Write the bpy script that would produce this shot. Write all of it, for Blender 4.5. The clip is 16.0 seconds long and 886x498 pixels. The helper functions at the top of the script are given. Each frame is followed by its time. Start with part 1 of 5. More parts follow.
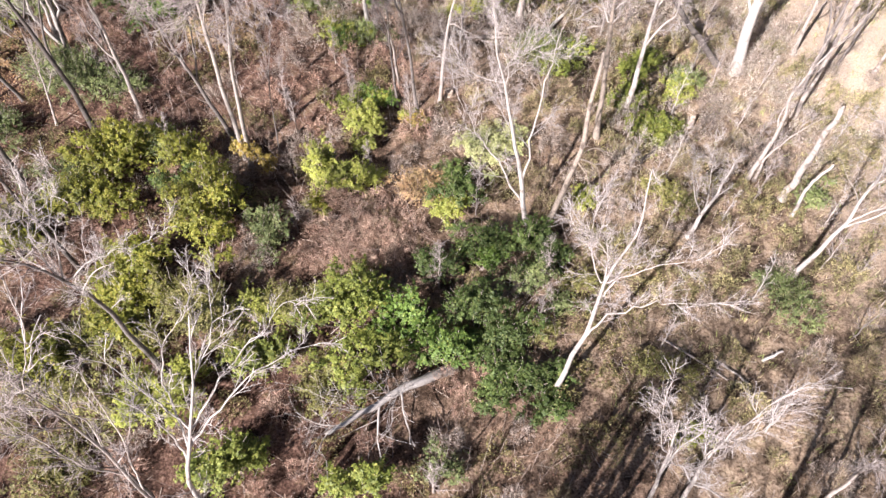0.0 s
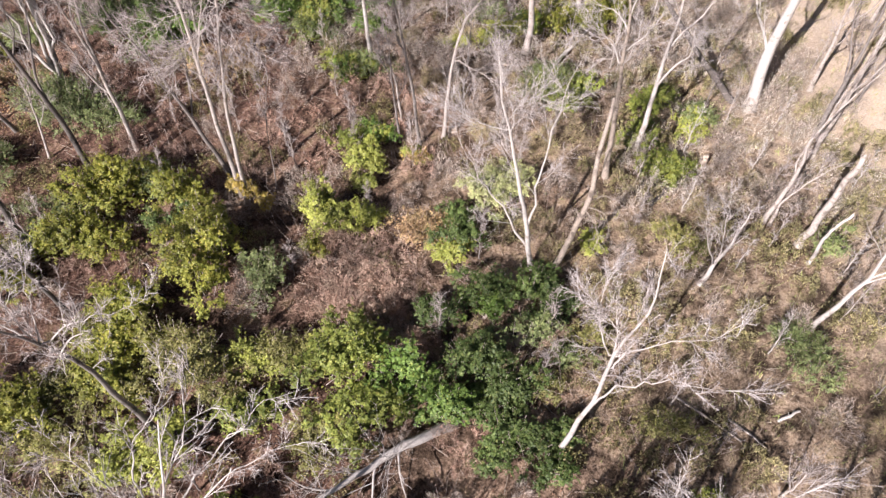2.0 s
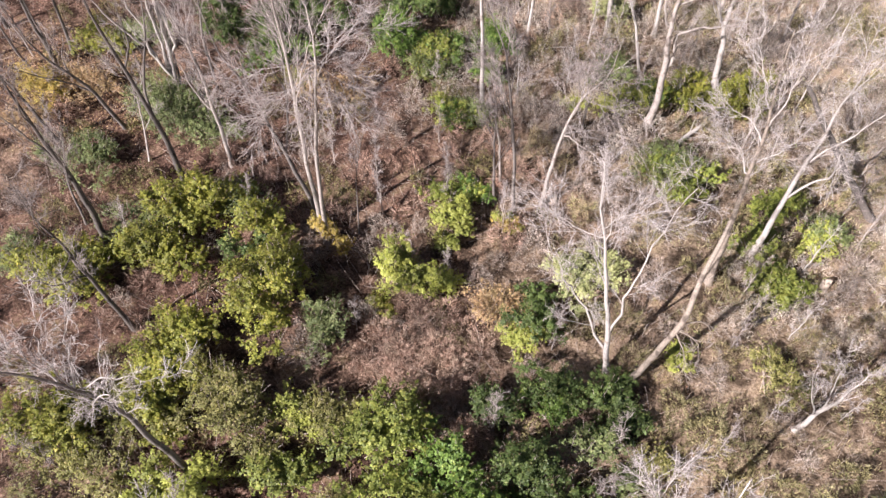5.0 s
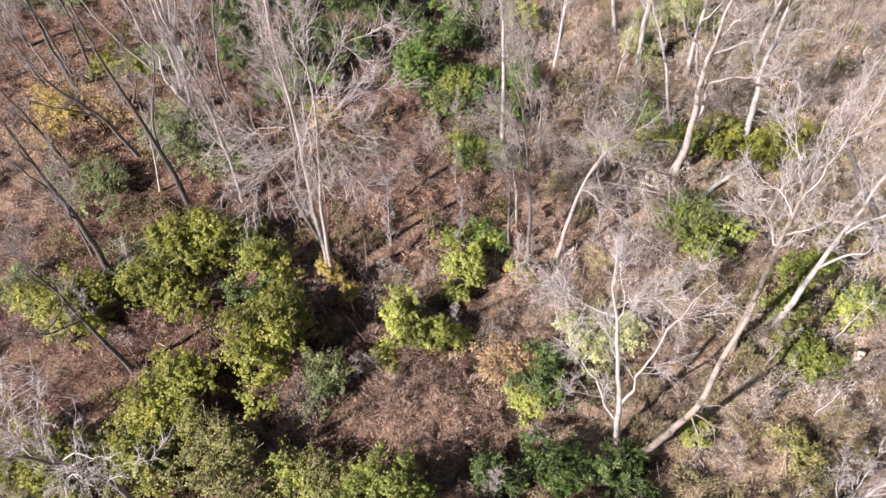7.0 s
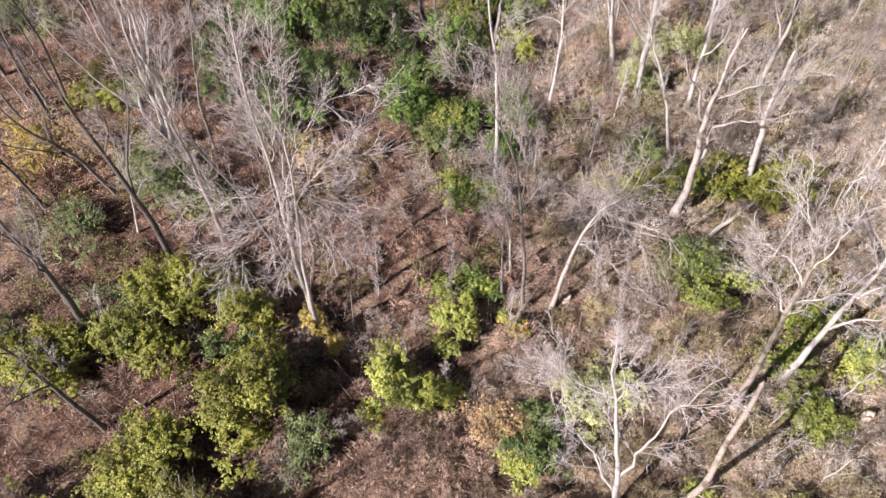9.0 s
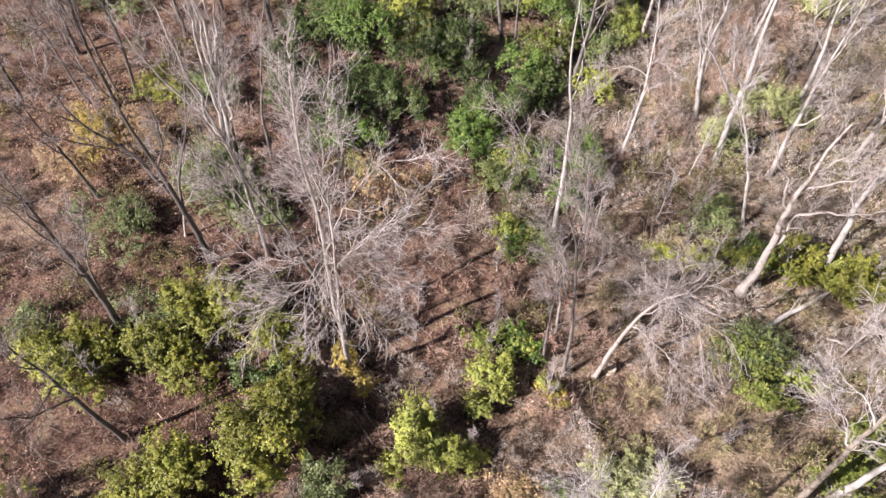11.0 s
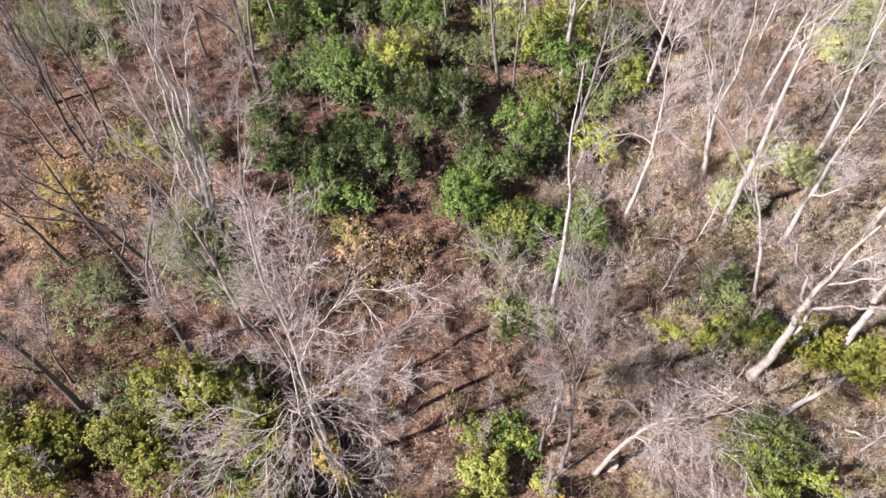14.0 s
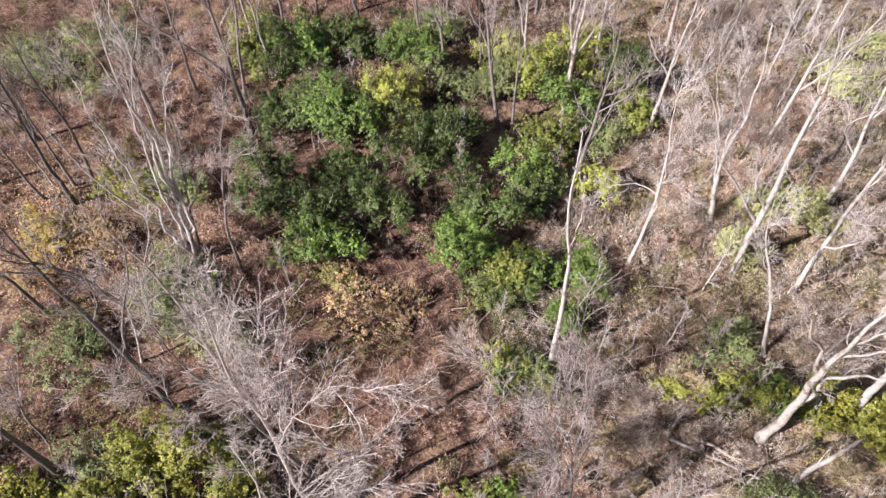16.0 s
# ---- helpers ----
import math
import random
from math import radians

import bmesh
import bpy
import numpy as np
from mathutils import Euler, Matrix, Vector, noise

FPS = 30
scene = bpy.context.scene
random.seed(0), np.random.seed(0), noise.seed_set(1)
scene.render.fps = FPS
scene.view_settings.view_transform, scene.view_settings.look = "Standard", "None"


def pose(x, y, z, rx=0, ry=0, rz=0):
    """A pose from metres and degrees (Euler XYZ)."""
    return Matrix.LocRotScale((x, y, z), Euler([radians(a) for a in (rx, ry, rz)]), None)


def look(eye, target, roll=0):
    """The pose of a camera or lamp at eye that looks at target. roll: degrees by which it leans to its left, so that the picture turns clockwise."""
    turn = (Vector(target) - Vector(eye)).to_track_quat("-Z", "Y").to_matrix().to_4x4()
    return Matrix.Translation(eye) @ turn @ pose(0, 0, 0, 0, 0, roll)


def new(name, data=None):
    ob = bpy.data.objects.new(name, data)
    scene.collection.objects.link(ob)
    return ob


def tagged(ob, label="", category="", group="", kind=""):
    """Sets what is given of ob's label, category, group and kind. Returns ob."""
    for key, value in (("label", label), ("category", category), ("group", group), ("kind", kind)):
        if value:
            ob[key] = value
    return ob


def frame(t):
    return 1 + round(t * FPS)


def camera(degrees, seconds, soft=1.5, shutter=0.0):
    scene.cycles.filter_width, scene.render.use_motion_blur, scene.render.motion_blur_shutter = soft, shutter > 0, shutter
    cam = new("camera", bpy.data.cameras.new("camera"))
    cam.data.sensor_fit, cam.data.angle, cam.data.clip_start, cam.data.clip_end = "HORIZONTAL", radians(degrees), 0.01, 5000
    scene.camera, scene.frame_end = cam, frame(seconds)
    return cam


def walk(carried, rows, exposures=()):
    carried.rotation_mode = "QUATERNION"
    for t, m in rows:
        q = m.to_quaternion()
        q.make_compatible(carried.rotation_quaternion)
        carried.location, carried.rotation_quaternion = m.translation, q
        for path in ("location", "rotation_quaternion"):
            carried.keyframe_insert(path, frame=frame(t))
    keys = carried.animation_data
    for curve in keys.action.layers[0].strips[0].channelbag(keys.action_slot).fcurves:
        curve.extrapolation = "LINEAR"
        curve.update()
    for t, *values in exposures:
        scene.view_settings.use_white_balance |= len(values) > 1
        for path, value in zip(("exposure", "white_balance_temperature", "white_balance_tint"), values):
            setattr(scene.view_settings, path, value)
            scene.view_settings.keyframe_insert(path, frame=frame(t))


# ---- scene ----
cam = camera(63.8, 16.0, soft=1.5)
PATH = [
    (0, (0.884, 1.214, 36.977), (0.83, 2.33, 35.317), 0.1),
    (0.5, (0.918, 1.905, 36.958), (0.863, 3.024, 35.302), 0.1),
    (1, (0.974, 2.597, 36.922), (0.919, 3.721, 35.268), 0.0),
    (1.5, (0.993, 3.353, 36.886), (0.932, 4.48, 35.235), 0.0),
    (2, (1.011, 4.111, 36.868), (0.938, 5.242, 35.22), -0.0),
    (2.5, (1.021, 4.893, 36.867), (0.915, 6.024, 35.221), 0.0),
    (3, (1.059, 5.73, 36.888), (0.904, 6.858, 35.244), -0.0),
    (3.5, (1.053, 6.526, 36.864), (0.853, 7.651, 35.223), 0.1),
    (4, (1.071, 7.391, 36.866), (0.825, 8.507, 35.225), 0.2),
    (4.2, (1.101, 7.732, 36.872), (0.834, 8.844, 35.231), 0.2),
    (6.3, (1.534, 11.645, 37.449), (1.129, 12.712, 35.807), -2.2),
    (6.5, (1.493, 11.987, 37.444), (1.084, 13.054, 35.803), -2.0),
    (7, (1.322, 12.861, 37.424), (0.904, 13.925, 35.783), -1.9),
    (7.5, (1.157, 13.798, 37.416), (0.741, 14.861, 35.774), -1.9),
    (8, (0.951, 14.654, 37.453), (0.537, 15.717, 35.811), -1.8),
    (8.5, (0.688, 15.482, 37.447), (0.278, 16.547, 35.805), -1.5),
    (9, (0.426, 16.317, 37.484), (0.019, 17.384, 35.842), -1.3),
    (9.5, (0.152, 17.277, 37.546), (-0.305, 18.32, 35.902), -1.2),
    (9.7, (0.05, 17.683, 37.547), (-0.446, 18.708, 35.903), -1.2),
    (11.8, (-1.647, 21.573, 38.314), (-2.174, 22.537, 36.643), 0.1),
    (12, (-1.742, 21.908, 38.313), (-2.272, 22.874, 36.644), 0.0),
    (12.5, (-1.995, 22.773, 38.274), (-2.527, 23.739, 36.606), -0.0),
    (13, (-2.322, 23.672, 38.303), (-2.853, 24.636, 36.633), 0.0),
    (13.5, (-2.664, 24.482, 38.283), (-3.195, 25.448, 36.614), 0.1),
    (14, (-3.036, 25.359, 38.264), (-3.566, 26.325, 36.595), 0.0),
    (14.5, (-3.442, 26.207, 38.247), (-3.97, 27.174, 36.577), 0.1),
    (15, (-3.761, 27.028, 38.255), (-4.29, 27.994, 36.585), 0.1),
    (15.5, (-4.046, 27.814, 38.232), (-4.579, 28.782, 36.565), 0.0),
    (16, (-4.13, 28.549, 38.211), (-4.675, 29.518, 36.549), -0.3),
]
walk(cam, [(t, look(eye, target, roll)) for t, eye, target, roll in PATH], exposures=[(0, 1.3, 6130, 17), (1, 1.17, 6130, 17), (2.5, 1.05, 6130, 17), (4, 1.07, 6130, 17), (6.5, 1.13, 6130, 17), (9, 1.08, 6130, 17), (12, 1.13, 6130, 17), (16, 1.17, 6130, 17)])

# ---- light: low winter sun from behind the camera's left, clear sky ----
SUN_EL, SUN_AZ = 37.0, 55.0        # height of the sun; the way the shadows fall, degrees from +x towards +y
SUN_POWER, SKY_POWER = 5.0, 0.028
_az = radians(SUN_AZ)
_sun_dir = Vector((-math.cos(_az) * math.cos(radians(SUN_EL)), -math.sin(_az) * math.cos(radians(SUN_EL)), math.sin(radians(SUN_EL))))
world = bpy.data.worlds.new("sky")
scene.world = world
world.use_nodes = True
_wn = world.node_tree.nodes
_sky = _wn.new("ShaderNodeTexSky")
_sky.sky_type = 'NISHITA'
_sky.sun_disc = False
_sky.sun_elevation = radians(SUN_EL)
_sky.sun_rotation = math.atan2(_sun_dir.x, _sun_dir.y)
world.node_tree.links.new(_sky.outputs["Color"], _wn["Background"].inputs["Color"])
_wn["Background"].inputs["Strength"].default_value = SKY_POWER
_lamp = bpy.data.lights.new("sun", 'SUN')
_lamp.energy, _lamp.angle, _lamp.color = SUN_POWER, radians(0.55), (1.0, 0.955, 0.89)
sun = new("sun", _lamp)
sun.matrix_world = look(_sun_dir * 120, (0, 0, 0))


# ---- materials ----
def _nodes(name):
    m = bpy.data.materials.new(name)
    m.use_nodes = True
    nt = m.node_tree
    return m, nt, nt.nodes["Principled BSDF"], nt.nodes.new, nt.links.new


def _ramp(nt, stops):
    r = nt.nodes.new("ShaderNodeValToRGB")
    e = r.color_ramp.elements
    while len(e) < len(stops):
        e.new(0.5)
    for el, (p, c) in zip(e, stops):
        el.position, el.color = p, (*c, 1)
    return r


def _noise(nt, vec, scale, detail=4.0, rough=0.6):
    n = nt.nodes.new("ShaderNodeTexNoise")
    n.inputs["Scale"].default_value, n.inputs["Detail"].default_value, n.inputs["Roughness"].default_value = scale, detail, rough
    nt.links.new(vec, n.inputs["Vector"])
    return n


def _mix(nt, fac, a, b, blend='MIX'):
    m = nt.nodes.new("ShaderNodeMix")
    m.data_type, m.blend_type = 'RGBA', blend
    for sock, v in ((m.inputs[0], fac), (m.inputs[6], a), (m.inputs[7], b)):
        if isinstance(v, bpy.types.NodeSocket):
            nt.links.new(v, sock)
        elif isinstance(v, (int, float)):
            sock.default_value = v
        else:
            sock.default_value = (*v, 1)
    return m.outputs[2]


def _bump(nt, bsdf, height, strength, dist):
    b = nt.nodes.new("ShaderNodeBump")
    b.inputs["Strength"].default_value, b.inputs["Distance"].default_value = strength, dist
    nt.links.new(height, b.inputs["Height"])
    nt.links.new(b.outputs["Normal"], bsdf.inputs["Normal"])


def bark_material(name, dark, light, patch, patch_at, scale=2.0):
    """Mottled bark: fine vertical grain, and larger patches of another tone."""
    m, nt, bsdf, add, link = _nodes(name)
    geo = add("ShaderNodeNewGeometry")
    mp = add("ShaderNodeMapping")
    mp.inputs["Scale"].default_value = (1, 1, 0.25)
    link(geo.outputs["Position"], mp.inputs["Vector"])
    fine = _noise(nt, mp.outputs["Vector"], scale * 9, 6, 0.7)
    ramp = _ramp(nt, [(0.3, dark), (0.7, light)])
    link(fine.outputs["Fac"], ramp.inputs["Fac"])
    big = _noise(nt, geo.outputs["Position"], scale * 0.9, 3, 0.6)
    pr = _ramp(nt, [(patch_at, (0, 0, 0)), (patch_at + 0.12, (1, 1, 1))])
    link(big.outputs["Fac"], pr.inputs["Fac"])
    col = _mix(nt, pr.outputs["Color"], ramp.outputs["Color"], patch)
    link(col, bsdf.inputs["Base Color"])
    bsdf.inputs["Roughness"].default_value = 0.85
    bsdf.inputs["Specular IOR Level"].default_value = 0.25
    _bump(nt, bsdf, fine.outputs["Fac"], 0.6, 0.03)
    return m


def leaf_material(name, dark, light, third, third_at=0.95, through_light=0.13):
    """Thin leaves: each its own tone, light passes through them."""
    m, nt, bsdf, add, link = _nodes(name)
    geo = add("ShaderNodeNewGeometry")
    ramp = _ramp(nt, [(0.0, dark), (third_at - 0.08, light), (third_at, third)])
    link(geo.outputs["Random Per Island"], ramp.inputs["Fac"])
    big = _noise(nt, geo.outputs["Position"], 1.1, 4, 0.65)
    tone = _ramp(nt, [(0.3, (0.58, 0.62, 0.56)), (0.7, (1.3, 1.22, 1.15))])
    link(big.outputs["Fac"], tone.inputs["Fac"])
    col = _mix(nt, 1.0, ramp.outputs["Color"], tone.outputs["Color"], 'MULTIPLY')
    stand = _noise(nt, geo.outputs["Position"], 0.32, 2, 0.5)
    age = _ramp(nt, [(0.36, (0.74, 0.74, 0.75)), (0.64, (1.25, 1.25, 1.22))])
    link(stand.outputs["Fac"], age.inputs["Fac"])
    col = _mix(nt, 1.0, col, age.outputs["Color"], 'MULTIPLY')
    link(col, bsdf.inputs["Base Color"])
    bsdf.inputs["Roughness"].default_value = 0.55
    bsdf.inputs["Specular IOR Level"].default_value = 0.35
    tr = add("ShaderNodeBsdfTranslucent")
    link(col, tr.inputs["Color"])
    mx = add("ShaderNodeMixShader")
    mx.inputs[0].default_value = through_light
    link(bsdf.outputs[0], mx.inputs[1])
    link(tr.outputs[0], mx.inputs[2])
    link(mx.outputs[0], nt.nodes["Material Output"].inputs["Surface"])
    return m


def twig_material(name, dark, light):
    m, nt, bsdf, add, link = _nodes(name)
    geo = add("ShaderNodeNewGeometry")
    ramp = _ramp(nt, [(0.0, dark), (1.0, light)])
    link(geo.outputs["Random Per Island"], ramp.inputs["Fac"])
    link(ramp.outputs["Color"], bsdf.inputs["Base Color"])
    bsdf.inputs["Roughness"].default_value = 0.8
    bsdf.inputs["Specular IOR Level"].default_value = 0.2
    return m


BARK = {
    "white": bark_material("white_bark", (0.36, 0.31, 0.28), (0.64, 0.58, 0.535), (0.30, 0.25, 0.215), 0.56),
    "pale": bark_material("pale_bark", (0.29, 0.24, 0.21), (0.56, 0.485, 0.435), (0.20, 0.16, 0.135), 0.55),
    "grey": bark_material("grey_bark", (0.11, 0.09, 0.08), (0.32, 0.275, 0.25), (0.075, 0.06, 0.053), 0.56),
    "dark": bark_material("dark_bark", (0.075, 0.062, 0.056), (0.21, 0.175, 0.155), (0.055, 0.045, 0.04), 0.58),
    "tan": bark_material("tan_bark", (0.19, 0.15, 0.12), (0.44, 0.36, 0.295), (0.13, 0.10, 0.08), 0.53),
    "dead": bark_material("weathered_wood", (0.30, 0.225, 0.17), (0.60, 0.49, 0.40), (0.18, 0.13, 0.09), 0.58),
}
TWIG = {
    "white": twig_material("white_twig", (0.32, 0.275, 0.255), (0.68, 0.61, 0.57)),
    "pale": twig_material("pale_twig", (0.26, 0.215, 0.20), (0.60, 0.525, 0.49)),
    "grey": twig_material("grey_twig", (0.17, 0.138, 0.125), (0.48, 0.41, 0.385)),
    "dark": twig_material("dark_twig", (0.12, 0.095, 0.085), (0.32, 0.265, 0.24)),
    "tan": twig_material("tan_twig", (0.22, 0.175, 0.15), (0.52, 0.435, 0.375)),
    "dead": twig_material("dead_twig", (0.32, 0.25, 0.19), (0.62, 0.52, 0.43)),
    "fine": twig_material("fine_brown_twig", (0.20, 0.157, 0.14), (0.47, 0.393, 0.362)),
}
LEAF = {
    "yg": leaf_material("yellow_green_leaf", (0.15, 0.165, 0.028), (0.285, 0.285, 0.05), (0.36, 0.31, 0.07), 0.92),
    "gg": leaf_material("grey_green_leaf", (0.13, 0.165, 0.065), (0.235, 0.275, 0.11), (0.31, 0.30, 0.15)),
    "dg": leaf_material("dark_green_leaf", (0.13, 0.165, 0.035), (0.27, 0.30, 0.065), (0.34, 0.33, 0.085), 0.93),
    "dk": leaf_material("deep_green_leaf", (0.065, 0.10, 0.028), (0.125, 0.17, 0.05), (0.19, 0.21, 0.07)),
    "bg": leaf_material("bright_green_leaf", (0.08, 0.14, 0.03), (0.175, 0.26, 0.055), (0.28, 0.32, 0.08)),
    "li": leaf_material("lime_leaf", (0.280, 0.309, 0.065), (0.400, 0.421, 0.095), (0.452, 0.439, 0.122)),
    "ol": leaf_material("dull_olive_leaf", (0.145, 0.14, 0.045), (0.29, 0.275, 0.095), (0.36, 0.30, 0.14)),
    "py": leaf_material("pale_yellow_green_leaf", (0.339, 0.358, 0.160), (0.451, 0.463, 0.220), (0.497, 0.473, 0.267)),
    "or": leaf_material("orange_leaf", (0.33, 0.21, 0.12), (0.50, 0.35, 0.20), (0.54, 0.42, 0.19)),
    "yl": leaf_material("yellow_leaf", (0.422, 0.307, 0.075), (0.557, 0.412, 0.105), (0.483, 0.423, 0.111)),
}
LITTER = leaf_material("fallen_leaf", (0.17, 0.085, 0.06), (0.34, 0.205, 0.145), (0.44, 0.31, 0.23), 0.95, 0.1)
STEM = twig_material("brush_stem", (0.21, 0.155, 0.13), (0.54, 0.45, 0.40))
THICKET = {
    "brown": leaf_material("brown_shoot", (0.11, 0.056, 0.042), (0.53, 0.345, 0.28), (0.68, 0.505, 0.42), 0.85, 0.1),
    "grey": leaf_material("grey_shoot", (0.12, 0.09, 0.078), (0.50, 0.41, 0.37), (0.66, 0.56, 0.51), 0.85, 0.1),
    "pale": leaf_material("pale_shoot", (0.24, 0.195, 0.175), (0.65, 0.57, 0.515), (0.78, 0.70, 0.635), 0.85, 0.1),
    "straw": leaf_material("straw_blade", (0.32, 0.26, 0.14), (0.66, 0.56, 0.38), (0.30, 0.36, 0.11), 0.75, 0.2),
    "rosy": leaf_material("dry_bramble", (0.22, 0.135, 0.105), (0.58, 0.405, 0.33), (0.68, 0.53, 0.44), 0.85, 0.1),
    "tan": leaf_material("tan_shoot", (0.15, 0.105, 0.065), (0.56, 0.445, 0.31), (0.40, 0.38, 0.15), 0.85, 0.1),
    "sage": leaf_material("sage_leaf", (0.12, 0.105, 0.05), (0.42, 0.375, 0.19), (0.50, 0.43, 0.26), 0.9, 0.2),
    "olive": leaf_material("olive_leaf", (0.075, 0.07, 0.028), (0.29, 0.255, 0.11), (0.42, 0.34, 0.19), 0.9, 0.2),
}
GOLD = leaf_material("golden_fallen_leaf", (0.34, 0.20, 0.105), (0.52, 0.345, 0.20), (0.60, 0.45, 0.28), 0.9, 0.1)


def ground_material():
    """Leaf litter over soil: red-brown under the trees, tan and sandy towards the open side."""
    m, nt, bsdf, add, link = _nodes("forest_floor")
    geo = add("ShaderNodeNewGeometry")
    pos = geo.outputs["Position"]
    fine = _noise(nt, pos, 6.5, 9, 0.8)
    mid = _noise(nt, pos, 0.7, 5, 0.65)
    big = _noise(nt, pos, 0.11, 3, 0.5)
    litter = _ramp(nt, [(0.38, (0.03, 0.018, 0.013)), (0.50, (0.20, 0.108, 0.078)), (0.64, (0.50, 0.325, 0.25))])
    link(fine.outputs["Fac"], litter.inputs["Fac"])
    tan = _ramp(nt, [(0.38, (0.12, 0.07, 0.045)), (0.52, (0.50, 0.36, 0.25)), (0.66, (0.76, 0.60, 0.46))])
    link(fine.outputs["Fac"], tan.inputs["Fac"])
    sep = add("ShaderNodeSeparateXYZ")
    link(pos, sep.inputs[0])
    side = add("ShaderNodeMapRange")
    side.inputs["From Min"].default_value, side.inputs["From Max"].default_value = -2.0, 20.0
    north = add("ShaderNodeMath")
    north.operation = 'MULTIPLY_ADD'
    north.inputs[1].default_value = 0.35
    link(sep.outputs["Y"], north.inputs[0])
    link(sep.outputs["X"], north.inputs[2])
    link(north.outputs[0], side.inputs["Value"])
    sum_ = add("ShaderNodeMath")
    sum_.operation = 'ADD'
    link(side.outputs["Result"], sum_.inputs[0])
    wob = add("ShaderNodeMapRange")
    wob.inputs["From Min"].default_value, wob.inputs["From Max"].default_value = 0.3, 0.7
    wob.inputs["To Min"].default_value, wob.inputs["To Max"].default_value = -0.35, 0.45
    link(big.outputs["Fac"], wob.inputs["Value"])
    link(wob.outputs["Result"], sum_.inputs[1])
    sum_.use_clamp = True
    col = _mix(nt, sum_.outputs[0], litter.outputs["Color"], tan.outputs["Color"])
    moss = _ramp(nt, [(0.54, (0, 0, 0)), (0.68, (0.4, 0.4, 0.4))])
    link(mid.outputs["Fac"], moss.inputs["Fac"])
    col = _mix(nt, moss.outputs["Color"], col, (0.17, 0.15, 0.06))
    # random darker soil patches, deepened in colour to stand in for pools of shade
    soil = _ramp(nt, [(0.40, (0.22, 0.21, 0.2)), (0.6, (1, 1, 1))])
    link(mid.outputs["Fac"], soil.inputs["Fac"])
    col = _mix(nt, 1.0, col, soil.outputs["Color"], 'MULTIPLY')
    sandy = _ramp(nt, [(0.3, (0.40, 0.29, 0.205)), (0.7, (0.78, 0.63, 0.50))])
    link(fine.outputs["Fac"], sandy.inputs["Fac"])
    open_ = add("ShaderNodeMapRange")
    open_.inputs["From Min"].default_value, open_.inputs["From Max"].default_value = 27.0, 44.0
    wide = add("ShaderNodeMath")
    wide.operation = 'MULTIPLY_ADD'
    wide.inputs[1].default_value = 14.0
    link(big.outputs["Fac"], wide.inputs[0])
    off = add("ShaderNodeMath")
    off.operation = 'SUBTRACT'
    off.inputs[1].default_value = 7.0
    tilt = add("ShaderNodeMath")
    tilt.operation = 'MULTIPLY_ADD'
    tilt.inputs[1].default_value = 0.25
    link(sep.outputs["Y"], tilt.inputs[0])
    link(sep.outputs["X"], tilt.inputs[2])
    link(tilt.outputs[0], off.inputs[0])
    link(off.outputs[0], wide.inputs[2])
    link(wide.outputs[0], open_.inputs["Value"])
    col = _mix(nt, open_.outputs["Result"], col, sandy.outputs["Color"])
    link(col, bsdf.inputs["Base Color"])
    bsdf.inputs["Roughness"].default_value = 0.95
    bsdf.inputs["Specular IOR Level"].default_value = 0.15
    _bump(nt, bsdf, fine.outputs["Fac"], 0.9, 0.12)
    return m


# ---- mesh builders ----
RNG = np.random.default_rng(7)


def mesh_of(name, verts, quads, material, smooth=False):
    """A mesh from arrays of corners and three- or four-sided faces."""
    me = bpy.data.meshes.new(name)
    verts, quads = np.asarray(verts, np.float32), np.asarray(quads, np.int32)
    me.vertices.add(len(verts))
    me.vertices.foreach_set("co", verts.ravel())
    me.loops.add(quads.size)
    me.loops.foreach_set("vertex_index", quads.ravel())
    me.polygons.add(len(quads))
    me.polygons.foreach_set("loop_start", np.arange(len(quads), dtype=np.int32) * quads.shape[1])
    if smooth:
        me.polygons.foreach_set("use_smooth", np.ones(len(quads), bool))
    me.update(calc_edges=True)
    me.materials.append(material)
    return me


def part(name, me, parent, label=""):
    ob = new(name, me)
    ob.parent = parent
    return tagged(ob, label) if label else ob


def unit(v):
    return v / np.maximum(np.linalg.norm(v, axis=-1, keepdims=True), 1e-9)


def tubes(pts, rad, sides):
    """Round stems along many lines at once: pts (n, k, 3), rad (n, k)."""
    n, k, _ = pts.shape
    tan = unit(np.gradient(pts, axis=1))
    ref = np.where(np.abs(tan[:, :1, 2:3]) > 0.8, np.array([1.0, 0, 0]), np.array([0, 0, 1.0]))
    a = unit(np.cross(tan, np.broadcast_to(ref, tan.shape)))
    b = np.cross(tan, a)
    ang = np.arange(sides) * 2 * np.pi / sides
    ring = a[:, :, None] * np.cos(ang)[:, None] + b[:, :, None] * np.sin(ang)[:, None]
    v = pts[:, :, None] + ring * rad[:, :, None, None]
    i = np.arange(n * k * sides).reshape(n, k, sides)
    j = np.roll(i, -1, axis=2)
    q = np.stack([i[:, :-1], j[:, :-1], j[:, 1:], i[:, 1:]], -1).reshape(-1, 4)
    return v.reshape(-1, 3), q


